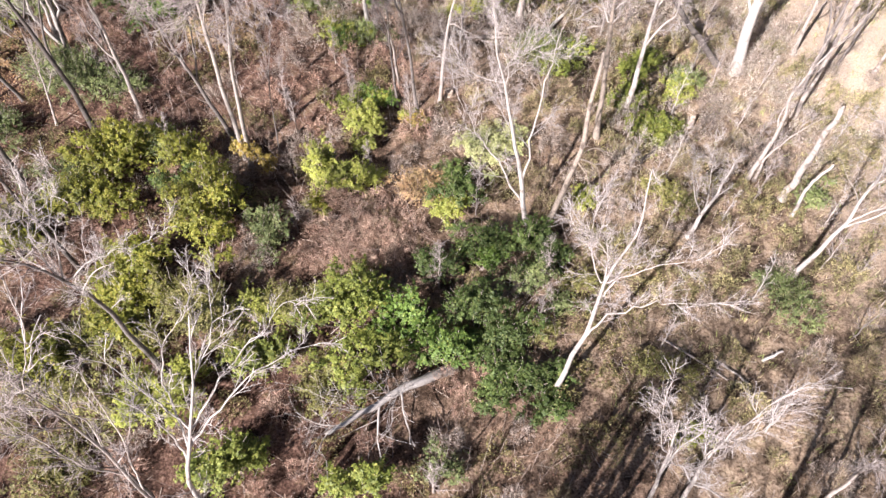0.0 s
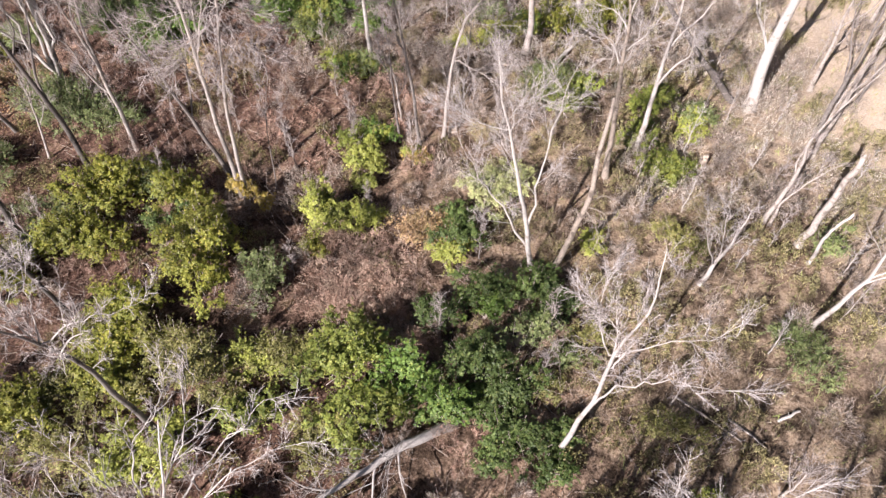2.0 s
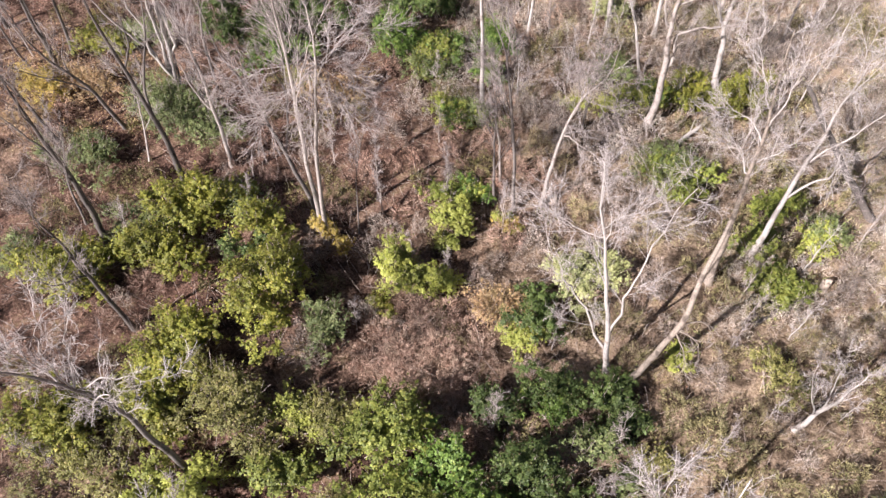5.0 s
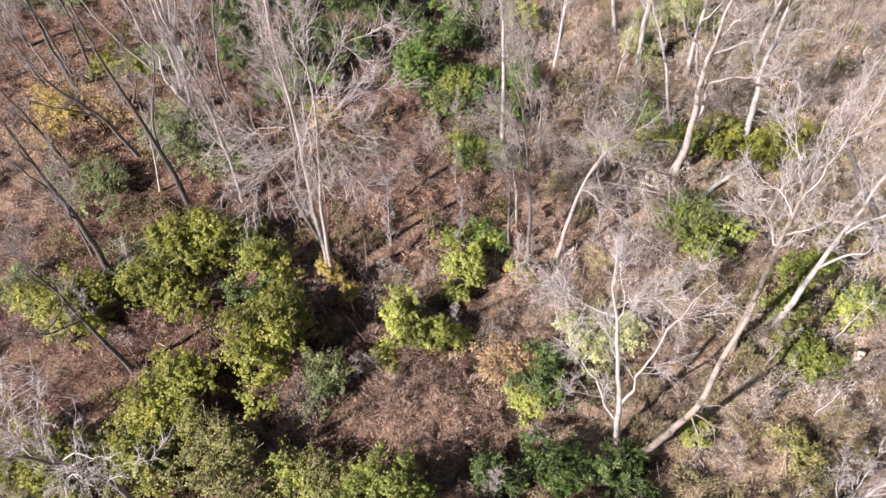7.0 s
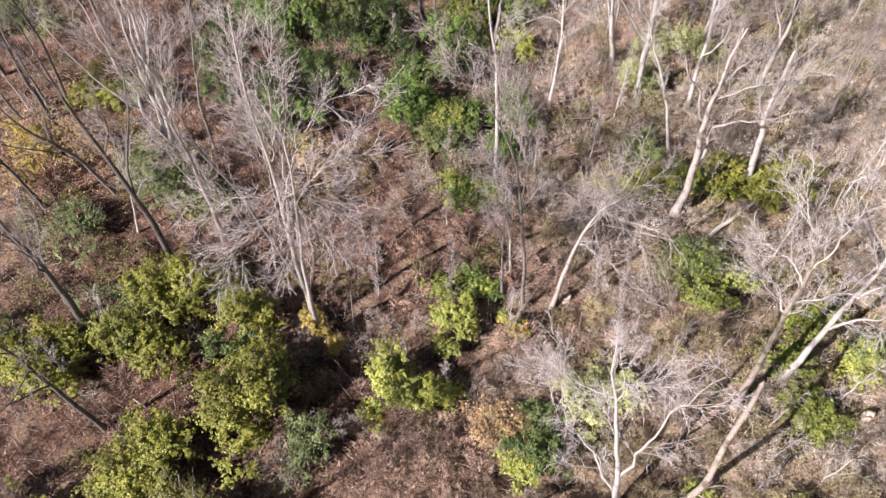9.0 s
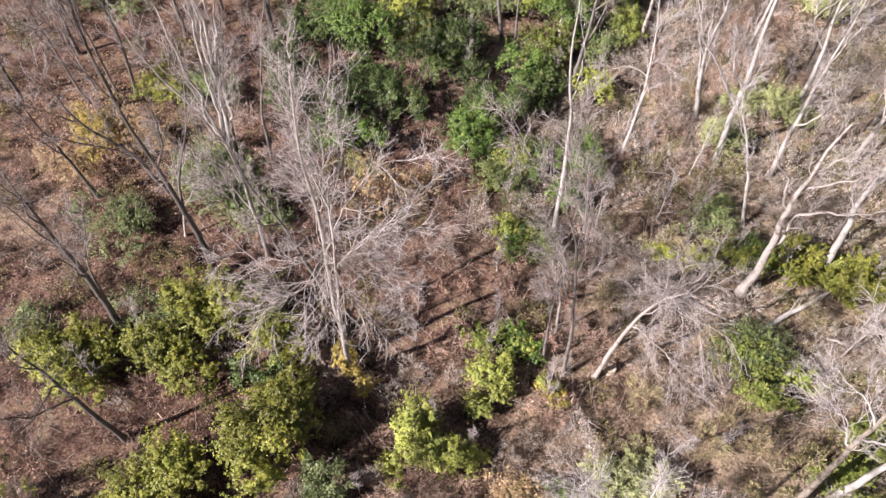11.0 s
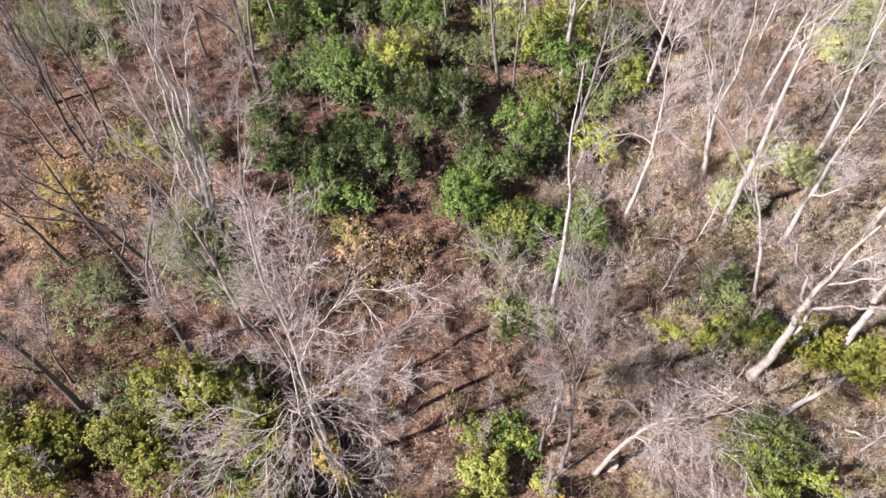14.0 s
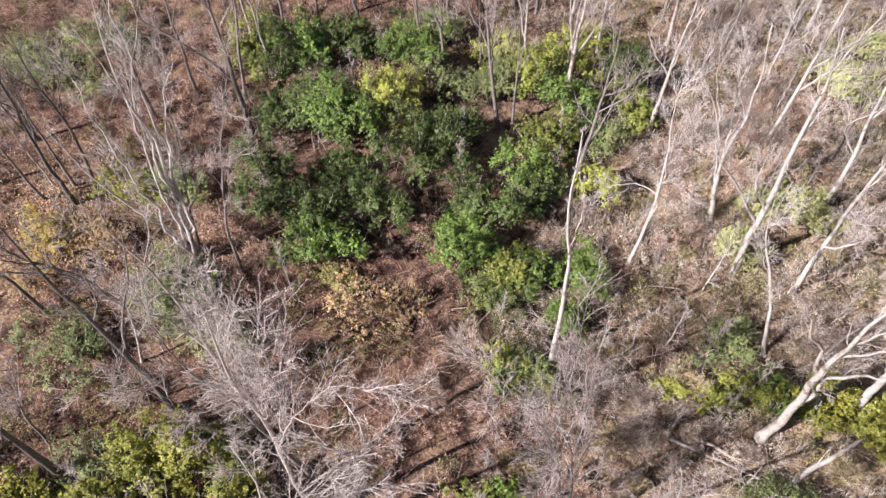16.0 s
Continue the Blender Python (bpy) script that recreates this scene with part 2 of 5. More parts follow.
def spikes(pts, rad, sides=3):
    """The finest twigs: straight, three-sided, drawn out to a point. pts (n, 2, 3), rad (n, 2)."""
    n = len(pts)
    d = unit(pts[:, 1] - pts[:, 0])
    a = unit(np.cross(d, np.where(np.abs(d[:, 2:3]) > 0.8, np.array([1.0, 0, 0]), np.array([0, 0, 1.0]))))
    b = np.cross(d, a)
    ang = np.arange(sides) * 2 * np.pi / sides
    ring = pts[:, :1] + (a[:, None] * np.cos(ang)[:, None] + b[:, None] * np.sin(ang)[:, None]) * rad[:, :1, None]
    v = np.concatenate([ring, pts[:, 1:]], 1)
    i = np.arange(n)[:, None] * (sides + 1)
    k = np.arange(sides)
    return v.reshape(-1, 3), np.stack([i + k, i + (k + 1) % sides, np.broadcast_to(i + sides, (n, sides))], -1).reshape(-1, 3)


def joined(pieces):
    vs, qs, at = [], [], 0
    for v, q in pieces:
        vs.append(v)
        qs.append(q + at)
        at += len(v)
    return np.concatenate(vs), np.concatenate(qs)


def smooth_line(points, k, rng, wobble):
    """A gently crooked line of k points through the given ones."""
    p = np.array(points, float)
    d = np.r_[0, np.cumsum(np.linalg.norm(np.diff(p, axis=0), axis=1))]
    s = np.linspace(0, d[-1], k)
    m = np.gradient(p, d, axis=0) if len(p) > 2 else np.repeat((p[1:] - p[:-1]) / d[-1], 2, 0)
    i = np.clip(np.searchsorted(d, s, side="right") - 1, 0, len(p) - 2)
    h = (d[i + 1] - d[i])[:, None]
    u = ((s - d[i])[:, None]) / h
    line = (2 * u**3 - 3 * u**2 + 1) * p[i] + (u**3 - 2 * u**2 + u) * h * m[i] + (3 * u**2 - 2 * u**3) * p[i + 1] + (u**3 - u**2) * h * m[i + 1]
    jit = rng.normal(0, wobble, (k, 3)) * np.array([1, 1, 0.3])
    jit[0] = 0
    return line + (jit + np.roll(jit, 1, 0)) * 0.5


def grow(pts, rad, count, k, length, spread, lift, rng, first=0.2, crook=0.16, thin=0.55, least=0.008, flat=0.0):
    """Side shoots from many lines at once: count of them on each, from the share `first` of its length on."""
    n, kp, _ = pts.shape
    f = first + (1 - first) * (np.arange(count) + rng.random((n, count))) / count
    x = f * (kp - 1)
    i = np.clip(x.astype(int), 0, kp - 2)
    u = (x - i)[..., None]
    row = np.arange(n)[:, None]
    start = pts[row, i] * (1 - u) + pts[row, i + 1] * u
    r0 = rad[row, i] * (1 - u[..., 0]) + rad[row, i + 1] * u[..., 0]
    along = unit(pts[row, i + 1] - pts[row, i])
    side = rng.normal(size=along.shape)
    side[..., 2] *= 1 - flat
    side = unit(side - (side * along).sum(-1, keepdims=True) * along)
    ang = spread * (0.75 + 0.5 * rng.random((n, count, 1)))
    d = unit(along * np.cos(ang) + side * np.sin(ang))
    ln = length * (1.12 - 0.62 * f) * (0.6 + 0.75 * rng.random((n, count)))
    step = (ln / (k - 1))[..., None]
    out = [start]
    for _ in range(k - 1):
        d = unit(d + rng.normal(0, crook, d.shape) + np.array([0, 0, lift]))
        out.append(out[-1] + d * step)
    p = np.stack(out, 2).reshape(n * count, k, 3)
    r = np.maximum(np.minimum(r0 * thin, ln * 0.022), least)
    r = r.reshape(-1, 1) * np.linspace(1, 0.35, k)
    return p, np.maximum(r, least * 0.7)


# ---- ground ----
def height(x, y):
    return 0.22 * np.sin(0.13 * x + 1.1) * np.cos(0.17 * y) + 0.1 * np.sin(0.41 * x + 0.3 * y) + 0.05 * np.sin(1.3 * y - 0.9 * x)


def build_ground():
    xs = np.concatenate([np.linspace(-700, -72, 8), np.linspace(-70, 50, 131), np.linspace(52, 700, 8)])
    ys = np.concatenate([np.linspace(-600, -12, 8), np.linspace(-10, 105, 126), np.linspace(108, 900, 8)])
    X, Y = np.meshgrid(xs, ys)
    Z = height(X, Y) + RNG.normal(0, 0.035, X.shape)
    i = np.arange(X.size).reshape(X.shape)
    q = np.stack([i[:-1, :-1], i[:-1, 1:], i[1:, 1:], i[1:, :-1]], -1).reshape(-1, 4)
    ob = new("ground", mesh_of("ground", np.stack([X, Y, Z], -1).reshape(-1, 3), q, ground_material(), True))
    tagged(ob, "forest floor of brown leaf litter and sandy tan soil", "ground", kind="structure")


build_ground()


# ---- trees ----
TREE_AT = []


def bare_tree(bark, radius, trunk, spread, limbs=(), crown=0.35, shoots=12, twigs=7, tips=3, top=0.1, lift=0.12, droop=0.0, forks=None, limb_share=0.6, foot="", seed=0, label="", name="bare_tree", group="leafless trees"):
    """A leafless tree: trunk through the given points, crooked limbs (given or grown), and a crown of finer and finer shoots."""
    rng = np.random.default_rng(seed)
    base = np.array(trunk[0], float)
    base[2] = height(base[0], base[1]) - 0.06
    TREE_AT.append((base[0], base[1]))
    root = new(name)
    root.location = base
    path = [np.array(p, float) - base for p in trunk]
    path[0] = np.zeros(3)
    tall = path[-1][2]
    k = 18
    line = smooth_line(path, k, rng, 0.025 + radius * 0.13)
    r = radius * (1 - (1 - top) * np.linspace(0, 1, k) ** 0.9)
    r[0] *= 1.35
    tip = line[-1] + unit(line[-1] - line[-2]) * (r[-1] * 1.6) + rng.normal(0, r[-1] * 0.3, 3)
    part("trunk", mesh_of("trunk", *tubes(np.vstack([line, tip])[None], np.append(r, 0.006)[None], 9 if radius > 0.08 else 5), BARK[foot or bark], True), root)
    mains, mrad = [line], [r]
    for spec in limbs:
        way = np.array(spec, float) - base
        lp = smooth_line(way, k, rng, 0.013 * np.linalg.norm(way[-1] - way[0]))
        d = np.linalg.norm(line - lp[0], axis=1).argmin()
        lp[0] = line[d]
        lr = r[d] * limb_share * np.linspace(1, 0.12, k) ** 1.2
        mains.append(lp)
        mrad.append(lr)
    if forks is None:
        forks = 5 if tall > 7 and top < 0.3 and not limbs else 2 if len(limbs) in (1, 2, 3) and top < 0.3 else 0
    if forks:
        fp, fr = grow(line[None], r[None], forks, k, tall * 0.42, 0.5, 0.05, rng, first=max(crown * 0.8, 0.25), crook=0.10, thin=0.6, least=0.02)
        mains.extend(fp)
        mrad.extend(fr)
    for lp, lr in zip(mains[1:], mrad[1:]):
        part("limb", mesh_of("limb", *tubes(lp[None], lr[None], 5), BARK[bark], True), root)
    pm, rm = np.stack(mains), np.stack(mrad)
    if len(mains) > 1:
        spread, shoots = spread * 0.72, max(7 if limbs else 5, round(shoots * 1.8 / len(mains)))
        crown = min(crown, 0.3) if limbs or forks else crown
        p1, r1 = grow(pm[:1], rm[:1], shoots, 6, spread, 0.62, lift, rng, first=0.45, crook=0.15, thin=0.36, least=0.0145)
        pl, rl = grow(pm[1:], rm[1:], shoots, 6, spread, 0.62, lift, rng, first=0.16, crook=0.15, thin=0.36, least=0.0145)
        p1, r1 = np.concatenate([p1, pl]), np.concatenate([r1, rl])
    else:
        p1, r1 = grow(pm, rm, shoots, 6, spread, 0.62, lift, rng, first=crown, crook=0.15, thin=0.36, least=0.0145)
    for a in range(len(p1)):
        if r1[a, 0] > 0.042:
            part("branch", mesh_of("branch", *tubes(p1[a:a + 1], r1[a:a + 1], 5), BARK[bark], True), root)
    small = [a for a in range(len(p1)) if r1[a, 0] <= 0.042]
    p2, r2 = grow(p1, r1, twigs, 3, spread * 0.52, 0.62, lift * 0.6 - droop, rng, first=0.15, crook=0.2, thin=0.5, least=0.01)
    p3, r3 = grow(p2, r2, round(tips * 1.6), 2, spread * 0.24, 0.75, 0.05 - 1.5 * droop, rng, first=0.12, crook=0.2, thin=0.55, least=0.0075)
    pieces = [tubes(p2, r2, 3)]
    if small:
        pieces.append(tubes(p1[small], r1[small], 3))
    tagged(part("crown", mesh_of("crown", *joined(pieces), TWIG[bark]), root), kind="stuff")
    tagged(part("twig_haze", mesh_of("twig_haze", *spikes(p3, r3 * 1.15), TWIG[{"dark": "dark", "white": "pale"}.get(bark, "fine")]), root), kind="stuff")
    return tagged(root, label or {
        "white": "tall leafless tree with bright whitish bark", "pale": "leafless tree with pale tan-grey bark",
        "grey": "slender leafless tree with grey bark", "dark": "leafless tree with dark brown bark",
        "tan": "leafless tree with tan-brown bark", "dead": "dead weathered tree with bare wood"}[bark], "tree", group)


# ---- shrubs ----
def leaf_cards(pos, normal, size, rng, slim=0.62, ruffle=0.55):
    """Small pointed leaves, folded along the middle: one quad each."""
    n = len(pos)
    nrm = unit(normal + rng.normal(0, ruffle, (n, 3)))
    a = unit(np.cross(nrm, rng.normal(size=(n, 3))))
    b = np.cross(nrm, a)
    s = (size * (0.6 + 0.8 * rng.random(n)))[:, None]
    v = np.stack([pos - a * s * 0.5, pos + b * s * slim * 0.5 + nrm * s * 0.1, pos + a * s * 0.5, pos - b * s * slim * 0.5 + nrm * s * 0.1], 1)
    return v.reshape(-1, 3), np.arange(n * 4).reshape(n, 4)


def small_leaves(pos, normal, size, rng, slim=0.62, ruffle=0.55):
    """The many small leaves of a crown: broad at the foot, pointed at the tip."""
    n = len(pos)
    nrm = unit(normal + rng.normal(0, ruffle, (n, 3)))
    a = unit(np.cross(nrm, rng.normal(size=(n, 3))))
    b = np.cross(nrm, a)
    s = (size * (0.6 + 0.8 * rng.random(n)))[:, None]
    v = np.stack([pos - a * s * 0.4 + b * s * slim * 0.5, pos - a * s * 0.4 - b * s * slim * 0.5, pos + a * s * 0.6], 1)
    return v.reshape(-1, 3), np.arange(n * 3).reshape(n, 3)


SHRUB_AT = []
SHRUB = {
    "yg": ("leafy shrub turning yellow-green in autumn", 0.15, 1.0), "gg": ("thin shrub with small dull grey-green leaves", 0.12, 0.62),
    "dg": ("dense shrub with dark green leaves", 0.16, 1.0), "dk": ("dense evergreen shrub with deep green leaves", 0.14, 1.05),
    "bg": ("leafy shrub with bright green leaves", 0.15, 1.0), "li": ("young shrub with bright lime-green leaves", 0.14, 0.9),
    "py": ("loose shrub with pale yellow-green leaves", 0.12, 1.1), "or": ("low shrub with faded orange-brown leaves", 0.13, 0.42),
    "ol": ("thin low shrub with dull olive-yellow leaves", 0.12, 0.55),
    "yl": ("thin shrub with golden yellow autumn leaves", 0.14, 0.6),
}


def shrub(kind, x, y, rx, ry, h, seed):
    """A shrub of several stems: leafy sprays of uneven height, in a few lobes."""
    rng = np.random.default_rng(seed + 1000)
    label, size, dense = SHRUB[kind]
    size *= 0.86
    SHRUB_AT.append((x, y, rx, ry, h))
    root = new("shrub")
    root.location = (x, y, float(height(x, y)) - 0.03)
    rad = (rx + ry) / 2
    lobes = rng.integers(4, 8)
    ang = rng.random(lobes) * 6.28
    lc = np.stack([np.cos(ang) * rx, np.sin(ang) * ry], -1) * (0.2 + 0.55 * rng.random((lobes, 1)))
    lr = 0.32 + 0.26 * rng.random(lobes)
    lh = (0.45 if h < 4 else 0.3) + (0.85 if h < 4 else 1.15) * rng.random(lobes)
    lc[0], lr[0], lh[0] = 0.0, 0.5, 1.0
    nc = int(14 + 13 * rad * rad)
    w = rng.integers(0, lobes, nc)
    d = unit(rng.normal(size=(nc, 3)))
    d[:, 2] = np.abs(d[:, 2]) * 1.1 - 0.15
    fill = 0.4 + 0.6 * rng.random((nc, 1)) ** 0.6
    c = d * fill * lr[w][:, None] * np.array([rx, ry, h * 0.62]) + np.c_[lc[w], np.zeros(nc)]
    c[:, 2] = np.maximum(c[:, 2] + h * 0.42 * lh[w], 0.15)
    out = unit(d * np.array([1, 1, 0.5]) + np.array([0, 0, 0.45]) + rng.normal(0, 0.3, (nc, 3)))
    reach = (0.30 + 0.30 * rng.random(nc)) * min(rad, 2.2) ** 0.5
    n = int(min(16000, 1380 * dense * rad ** 1.75 + 200))
    sprays = nc * 7
    sc = rng.integers(0, nc, sprays)
    way = unit(out[sc] * 0.7 + rng.normal(0, 0.55, (sprays, 3)) + np.array([0, 0, 0.25]))
    run = reach[sc] * (0.5 + 0.95 * rng.random(sprays) ** 1.5)
    which = rng.integers(0, sprays, n)
    u = rng.random((n, 1)) ** 0.6
    pos = c[sc[which]] + way[which] * run[which][:, None] * u + rng.normal(0, 0.075, (n, 3)) * (1.15 - 0.6 * u)
    pos[:, 2] = np.maximum(pos[:, 2], 0.06)
    leaves = small_leaves(pos, way[which] * 0.75 + np.array([0, 0, 0.5]), size, rng, 0.72, 0.3)
    # oversized hidden leaves added inside to block light and darken the gaps
    deep = rng.integers(0, nc, int(n * 0.07))
    core = small_leaves(np.maximum(c[deep] * np.array([0.86, 0.86, 0.8]) + rng.normal(0, 0.12, (len(deep), 3)), 0.1), unit(rng.normal(size=(len(deep), 3))), size * 2.7, rng, 0.8, 0.3)
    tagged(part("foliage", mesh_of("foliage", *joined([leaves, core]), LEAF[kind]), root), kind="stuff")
    for a in range(min(nc, 6)):
        t = np.linspace(0, 1, 5)[:, None]
        foot = rng.normal(0, 0.12 * rad, 3) * np.array([1, 1, 0])
        pts = foot * (1 - t) + c[a] * t + rng.normal(0, 0.1, 3) * t * (1 - t) * 2
        part("stem", mesh_of("stem", *tubes(pts[None], 0.03 * np.linspace(1, 0.4, 5)[None], 4), STEM), root)
    m = nc
    tw = np.stack([c[:m] * np.array([0.9, 0.9, 0.7]), c[:m] + out[:m] * reach[:m, None] * 0.9], 1)
    tagged(part("twig_mass", mesh_of("twig_mass", *tubes(tw, np.full(tw.shape[:2], 0.012), 3), STEM), root), kind="stuff")
    return tagged(root, label, "shrub", "shrubs of the undergrowth")


def fallen_log(p, q, r, bark, seed, label="weathered fallen log lying in the brush"):
    """A log on the ground from p to q, with a few broken stubs."""
    rng = np.random.default_rng(seed + 500)
    (x0, y0), (x1, y1) = p, q
    a, b = np.array([x0, y0, height(x0, y0) + r * 0.8]), np.array([x1, y1, height(x1, y1) + r * 0.9 + 0.1])
    root = new("fallen_log")
    root.location = a
    line = smooth_line([a - a, (b - a) * 0.5 + np.array([0, 0, 0.1]), b - a], 12, rng, r * 0.35)
    rad = r * np.linspace(1, 0.55, 12)
    part("trunk", mesh_of("trunk", *tubes(line[None], rad[None], 9), BARK[bark], True), root)
    p1, r1 = grow(line[None], rad[None], 5, 5, np.linalg.norm(b - a) * 0.22, 0.9, 0.02, rng, first=0.3, least=0.014)
    for i in range(len(p1)):
        part("branch", mesh_of("branch", *tubes(p1[i:i + 1], r1[i:i + 1], 5), BARK[bark], True), root)
    return tagged(root, label, "log", "fallen logs")


def stump(x, y, r, h, seed):
    """A broken stump with a splintered, pale top."""
    rng = np.random.default_rng(seed)
    k, m = 7, 12
    ang = np.arange(m) * 2 * np.pi / m
    top = h * (0.75 + 0.35 * rng.random(m))
    f = np.linspace(0, 1, k)[:, None]
    rr = r * (1.3 - 0.35 * np.sqrt(f)) * (1 + 0.1 * rng.normal(size=(1, m)))
    v = np.stack([rr * np.cos(ang), rr * np.sin(ang), f * top], -1)
    lid = np.stack([0.45 * rr[-1] * np.cos(ang), 0.45 * rr[-1] * np.sin(ang), top * 0.9], -1)[None]
    core = np.stack([0.02 * np.cos(ang), 0.02 * np.sin(ang), np.full(m, h * 0.6)], -1)[None]
    v = np.concatenate([v, lid, core])
    i = np.arange(v.shape[0] * m).reshape(-1, m)
    j = np.roll(i, -1, 1)
    q = np.stack([i[:-1], j[:-1], j[1:], i[1:]], -1).reshape(-1, 4)
    ob = new("stump", mesh_of("stump", v.reshape(-1, 3), q, BARK["dead"]))
    ob.location = (x, y, float(height(x, y)) - 0.05)
    return tagged(ob, "broken pale tree stump with a splintered top", "stump", "stumps")

bare_tree('dark', 0.17, [(-22.2, 23.2, 0.0), (-22.4, 23.1, 4.6), (-22.6, 23.1, 8.0), (-22.9, 23.0, 11.7), (-22.8, 23.0, 13.4)], 2.8, forks=4, shoots=16, seed=1)
bare_tree('grey', 0.092, [(-29.3, 29.2, 0.0), (-29.0, 29.7, 4.2), (-28.4, 30.6, 7.2), (-28.1, 31.1, 8.8)], 1.9, seed=2)
bare_tree('dark', 0.24, [(-27.1, 28.3, 0.0), (-26.8, 28.4, 6.1), (-27.0, 28.4, 10.0), (-27.0, 28.4, 13.7), (-27.0, 28.3, 15.6)], 2.8, forks=4, shoots=16, seed=3)
bare_tree('dark', 0.23, [(-24.7, 34.1, 0.0), (-24.7, 34.1, 5.1), (-25.1, 34.0, 9.8), (-25.4, 33.8, 13.2), (-25.4, 33.8, 16.8), (-25.5, 33.8, 18.4)], 2.8, forks=4, seed=4)
bare_tree('pale', 0.17, [(-22.5, 36.6, 0.0), (-22.3, 36.6, 5.4), (-22.5, 36.6, 10.6), (-22.9, 36.4, 13.3), (-23.6, 36.1, 16.1)], 3.3, forks=5, twigs=7, tips=4, seed=5)
bare_tree('grey', 0.17, [(-15.4, 34.7, 0.0), (-16.3, 34.3, 5.0), (-16.9, 34.1, 8.7), (-17.6, 33.8, 11.6), (-18.1, 33.6, 13.1), (-18.3, 33.5, 16.0)], 3.6, forks=5, shoots=16, twigs=7, tips=5, seed=6)
bare_tree('dark', 0.15, [(-35.3, 35.0, 0.0), (-35.7, 34.8, 3.7), (-36.2, 34.6, 7.5), (-36.4, 34.5, 9.7)], 2.4, forks=3, seed=160)
bare_tree('pale', 0.08, [(-42.4, 42.4, 0.0), (-42.6, 42.3, 3.3), (-42.7, 42.3, 6.3), (-42.6, 42.3, 7.9)], 2.2, forks=3, seed=161)
bare_tree('grey', 0.055, [(-12.0, 33.6, 0.0), (-11.5, 33.9, 6.2), (-10.8, 34.3, 10.3), (-11.0, 34.1, 12.7)], 1.4, seed=7)
bare_tree('grey', 0.129, [(-2.8, 38.1, 0.0), (-3.5, 38.0, 8.5), (-4.1, 37.9, 12.6), (-4.9, 37.6, 15.4), (-5.7, 37.3, 17.3), (-5.7, 37.3, 18.0)], 3.8, forks=6, shoots=22, twigs=8, tips=5, seed=8)
bare_tree('pale', 0.156, [(-1.2, 38.8, 0.0), (-0.9, 38.8, 4.2), (-0.5, 38.8, 7.6), (0.2, 38.8, 10.3), (1.1, 38.7, 11.8), (1.5, 38.7, 14.5)], 3.8, limbs=[[(0.2, 38.8, 10.0), (1.8, 38.6, 9.8), (3.0, 38.3, 8.0)], [(-0.5, 38.8, 7.3), (1.8, 38.6, 5.8), (3.5, 38.1, 4.6)]], twigs=7, tips=5, lift=-0.04, droop=0.16, shoots=24, seed=9)
bare_tree('pale', 0.092, [(-4.3, 40.4, 0.0), (-4.6, 40.4, 4.0), (-5.0, 40.3, 6.0)], 1.5, crown=0.5, shoots=4, twigs=2, top=0.6, seed=10, label='broken leafless snag with pale weathered bark')
bare_tree('white', 0.25, [(0.2, 58.0, 0.0), (-0.2, 57.8, 6.5), (-0.2, 57.8, 8.7), (-0.6, 57.5, 11.7), (-0.8, 57.5, 16.0), (-1.4, 57.2, 19.0)], 2.6, limbs=[[(-0.2, 57.8, 5.4), (-1.5, 57.1, 7.5), (-2.1, 56.7, 8.7), (-5.5, 54.9, 13.5)], [(-0.2, 57.8, 6.9), (-1.2, 57.3, 8.4), (-1.5, 57.1, 10.9)], [(-0.6, 57.6, 12.1), (-0.4, 57.7, 14.2), (-0.1, 57.9, 16.3)], [(-0.7, 57.5, 15.1), (-1.9, 56.9, 17.6), (-3.1, 56.2, 18.9)]], shoots=18, twigs=7, tips=4, seed=11)
bare_tree('white', 0.132, [(3.4, 53.7, 0.0), (2.0, 53.7, 4.6), (0.8, 53.7, 7.6), (-0.0, 53.6, 9.2), (-0.6, 53.6, 12.0)], 1.9, forks=5, shoots=16, twigs=7, tips=4, seed=12)
bare_tree('pale', 0.29, [(4.6, 48.4, 0.0), (4.7, 48.5, 3.2), (4.5, 48.4, 5.6), (4.2, 48.2, 7.6), (4.1, 48.1, 9.6), (4.2, 48.2, 11.5), (4.2, 48.2, 13.3), (4.4, 48.3, 14.8)], 2.2, limbs=[[(4.0, 48.1, 8.4), (3.2, 47.6, 11.1), (2.2, 47.1, 12.8), (1.7, 46.8, 14.1), (0.9, 46.3, 15.6)], [(4.0, 48.0, 9.2), (4.1, 48.1, 9.9), (5.1, 48.7, 10.5), (6.3, 49.3, 11.0), (8.0, 50.3, 11.3)], [(4.9, 48.6, 5.0), (4.9, 48.6, 6.5), (4.7, 48.5, 7.9), (5.5, 48.9, 8.1), (8.2, 50.4, 8.1), (9.8, 51.3, 8.6)], [(4.2, 48.2, 11.0), (4.8, 48.5, 12.2), (5.7, 49.0, 13.3)]], crown=0.5, shoots=14, twigs=5, tips=2, top=0.16, limb_share=0.75, seed=13, label='large leafless tree with thick crooked pale grey limbs')
bare_tree('white', 0.26, [(8.9, 52.5, 0.0), (8.4, 52.2, 2.9), (8.2, 52.0, 4.7), (7.7, 51.8, 7.0), (7.7, 51.8, 9.0), (7.6, 51.7, 11.6)], 4.2, limbs=[[(7.7, 51.8, 6.7), (6.6, 51.2, 9.0), (6.1, 50.9, 10.5)], [(7.7, 51.8, 8.3), (8.3, 52.1, 9.5), (9.3, 52.7, 10.0)]], crown=0.5, shoots=14, twigs=5, top=0.3, seed=14)
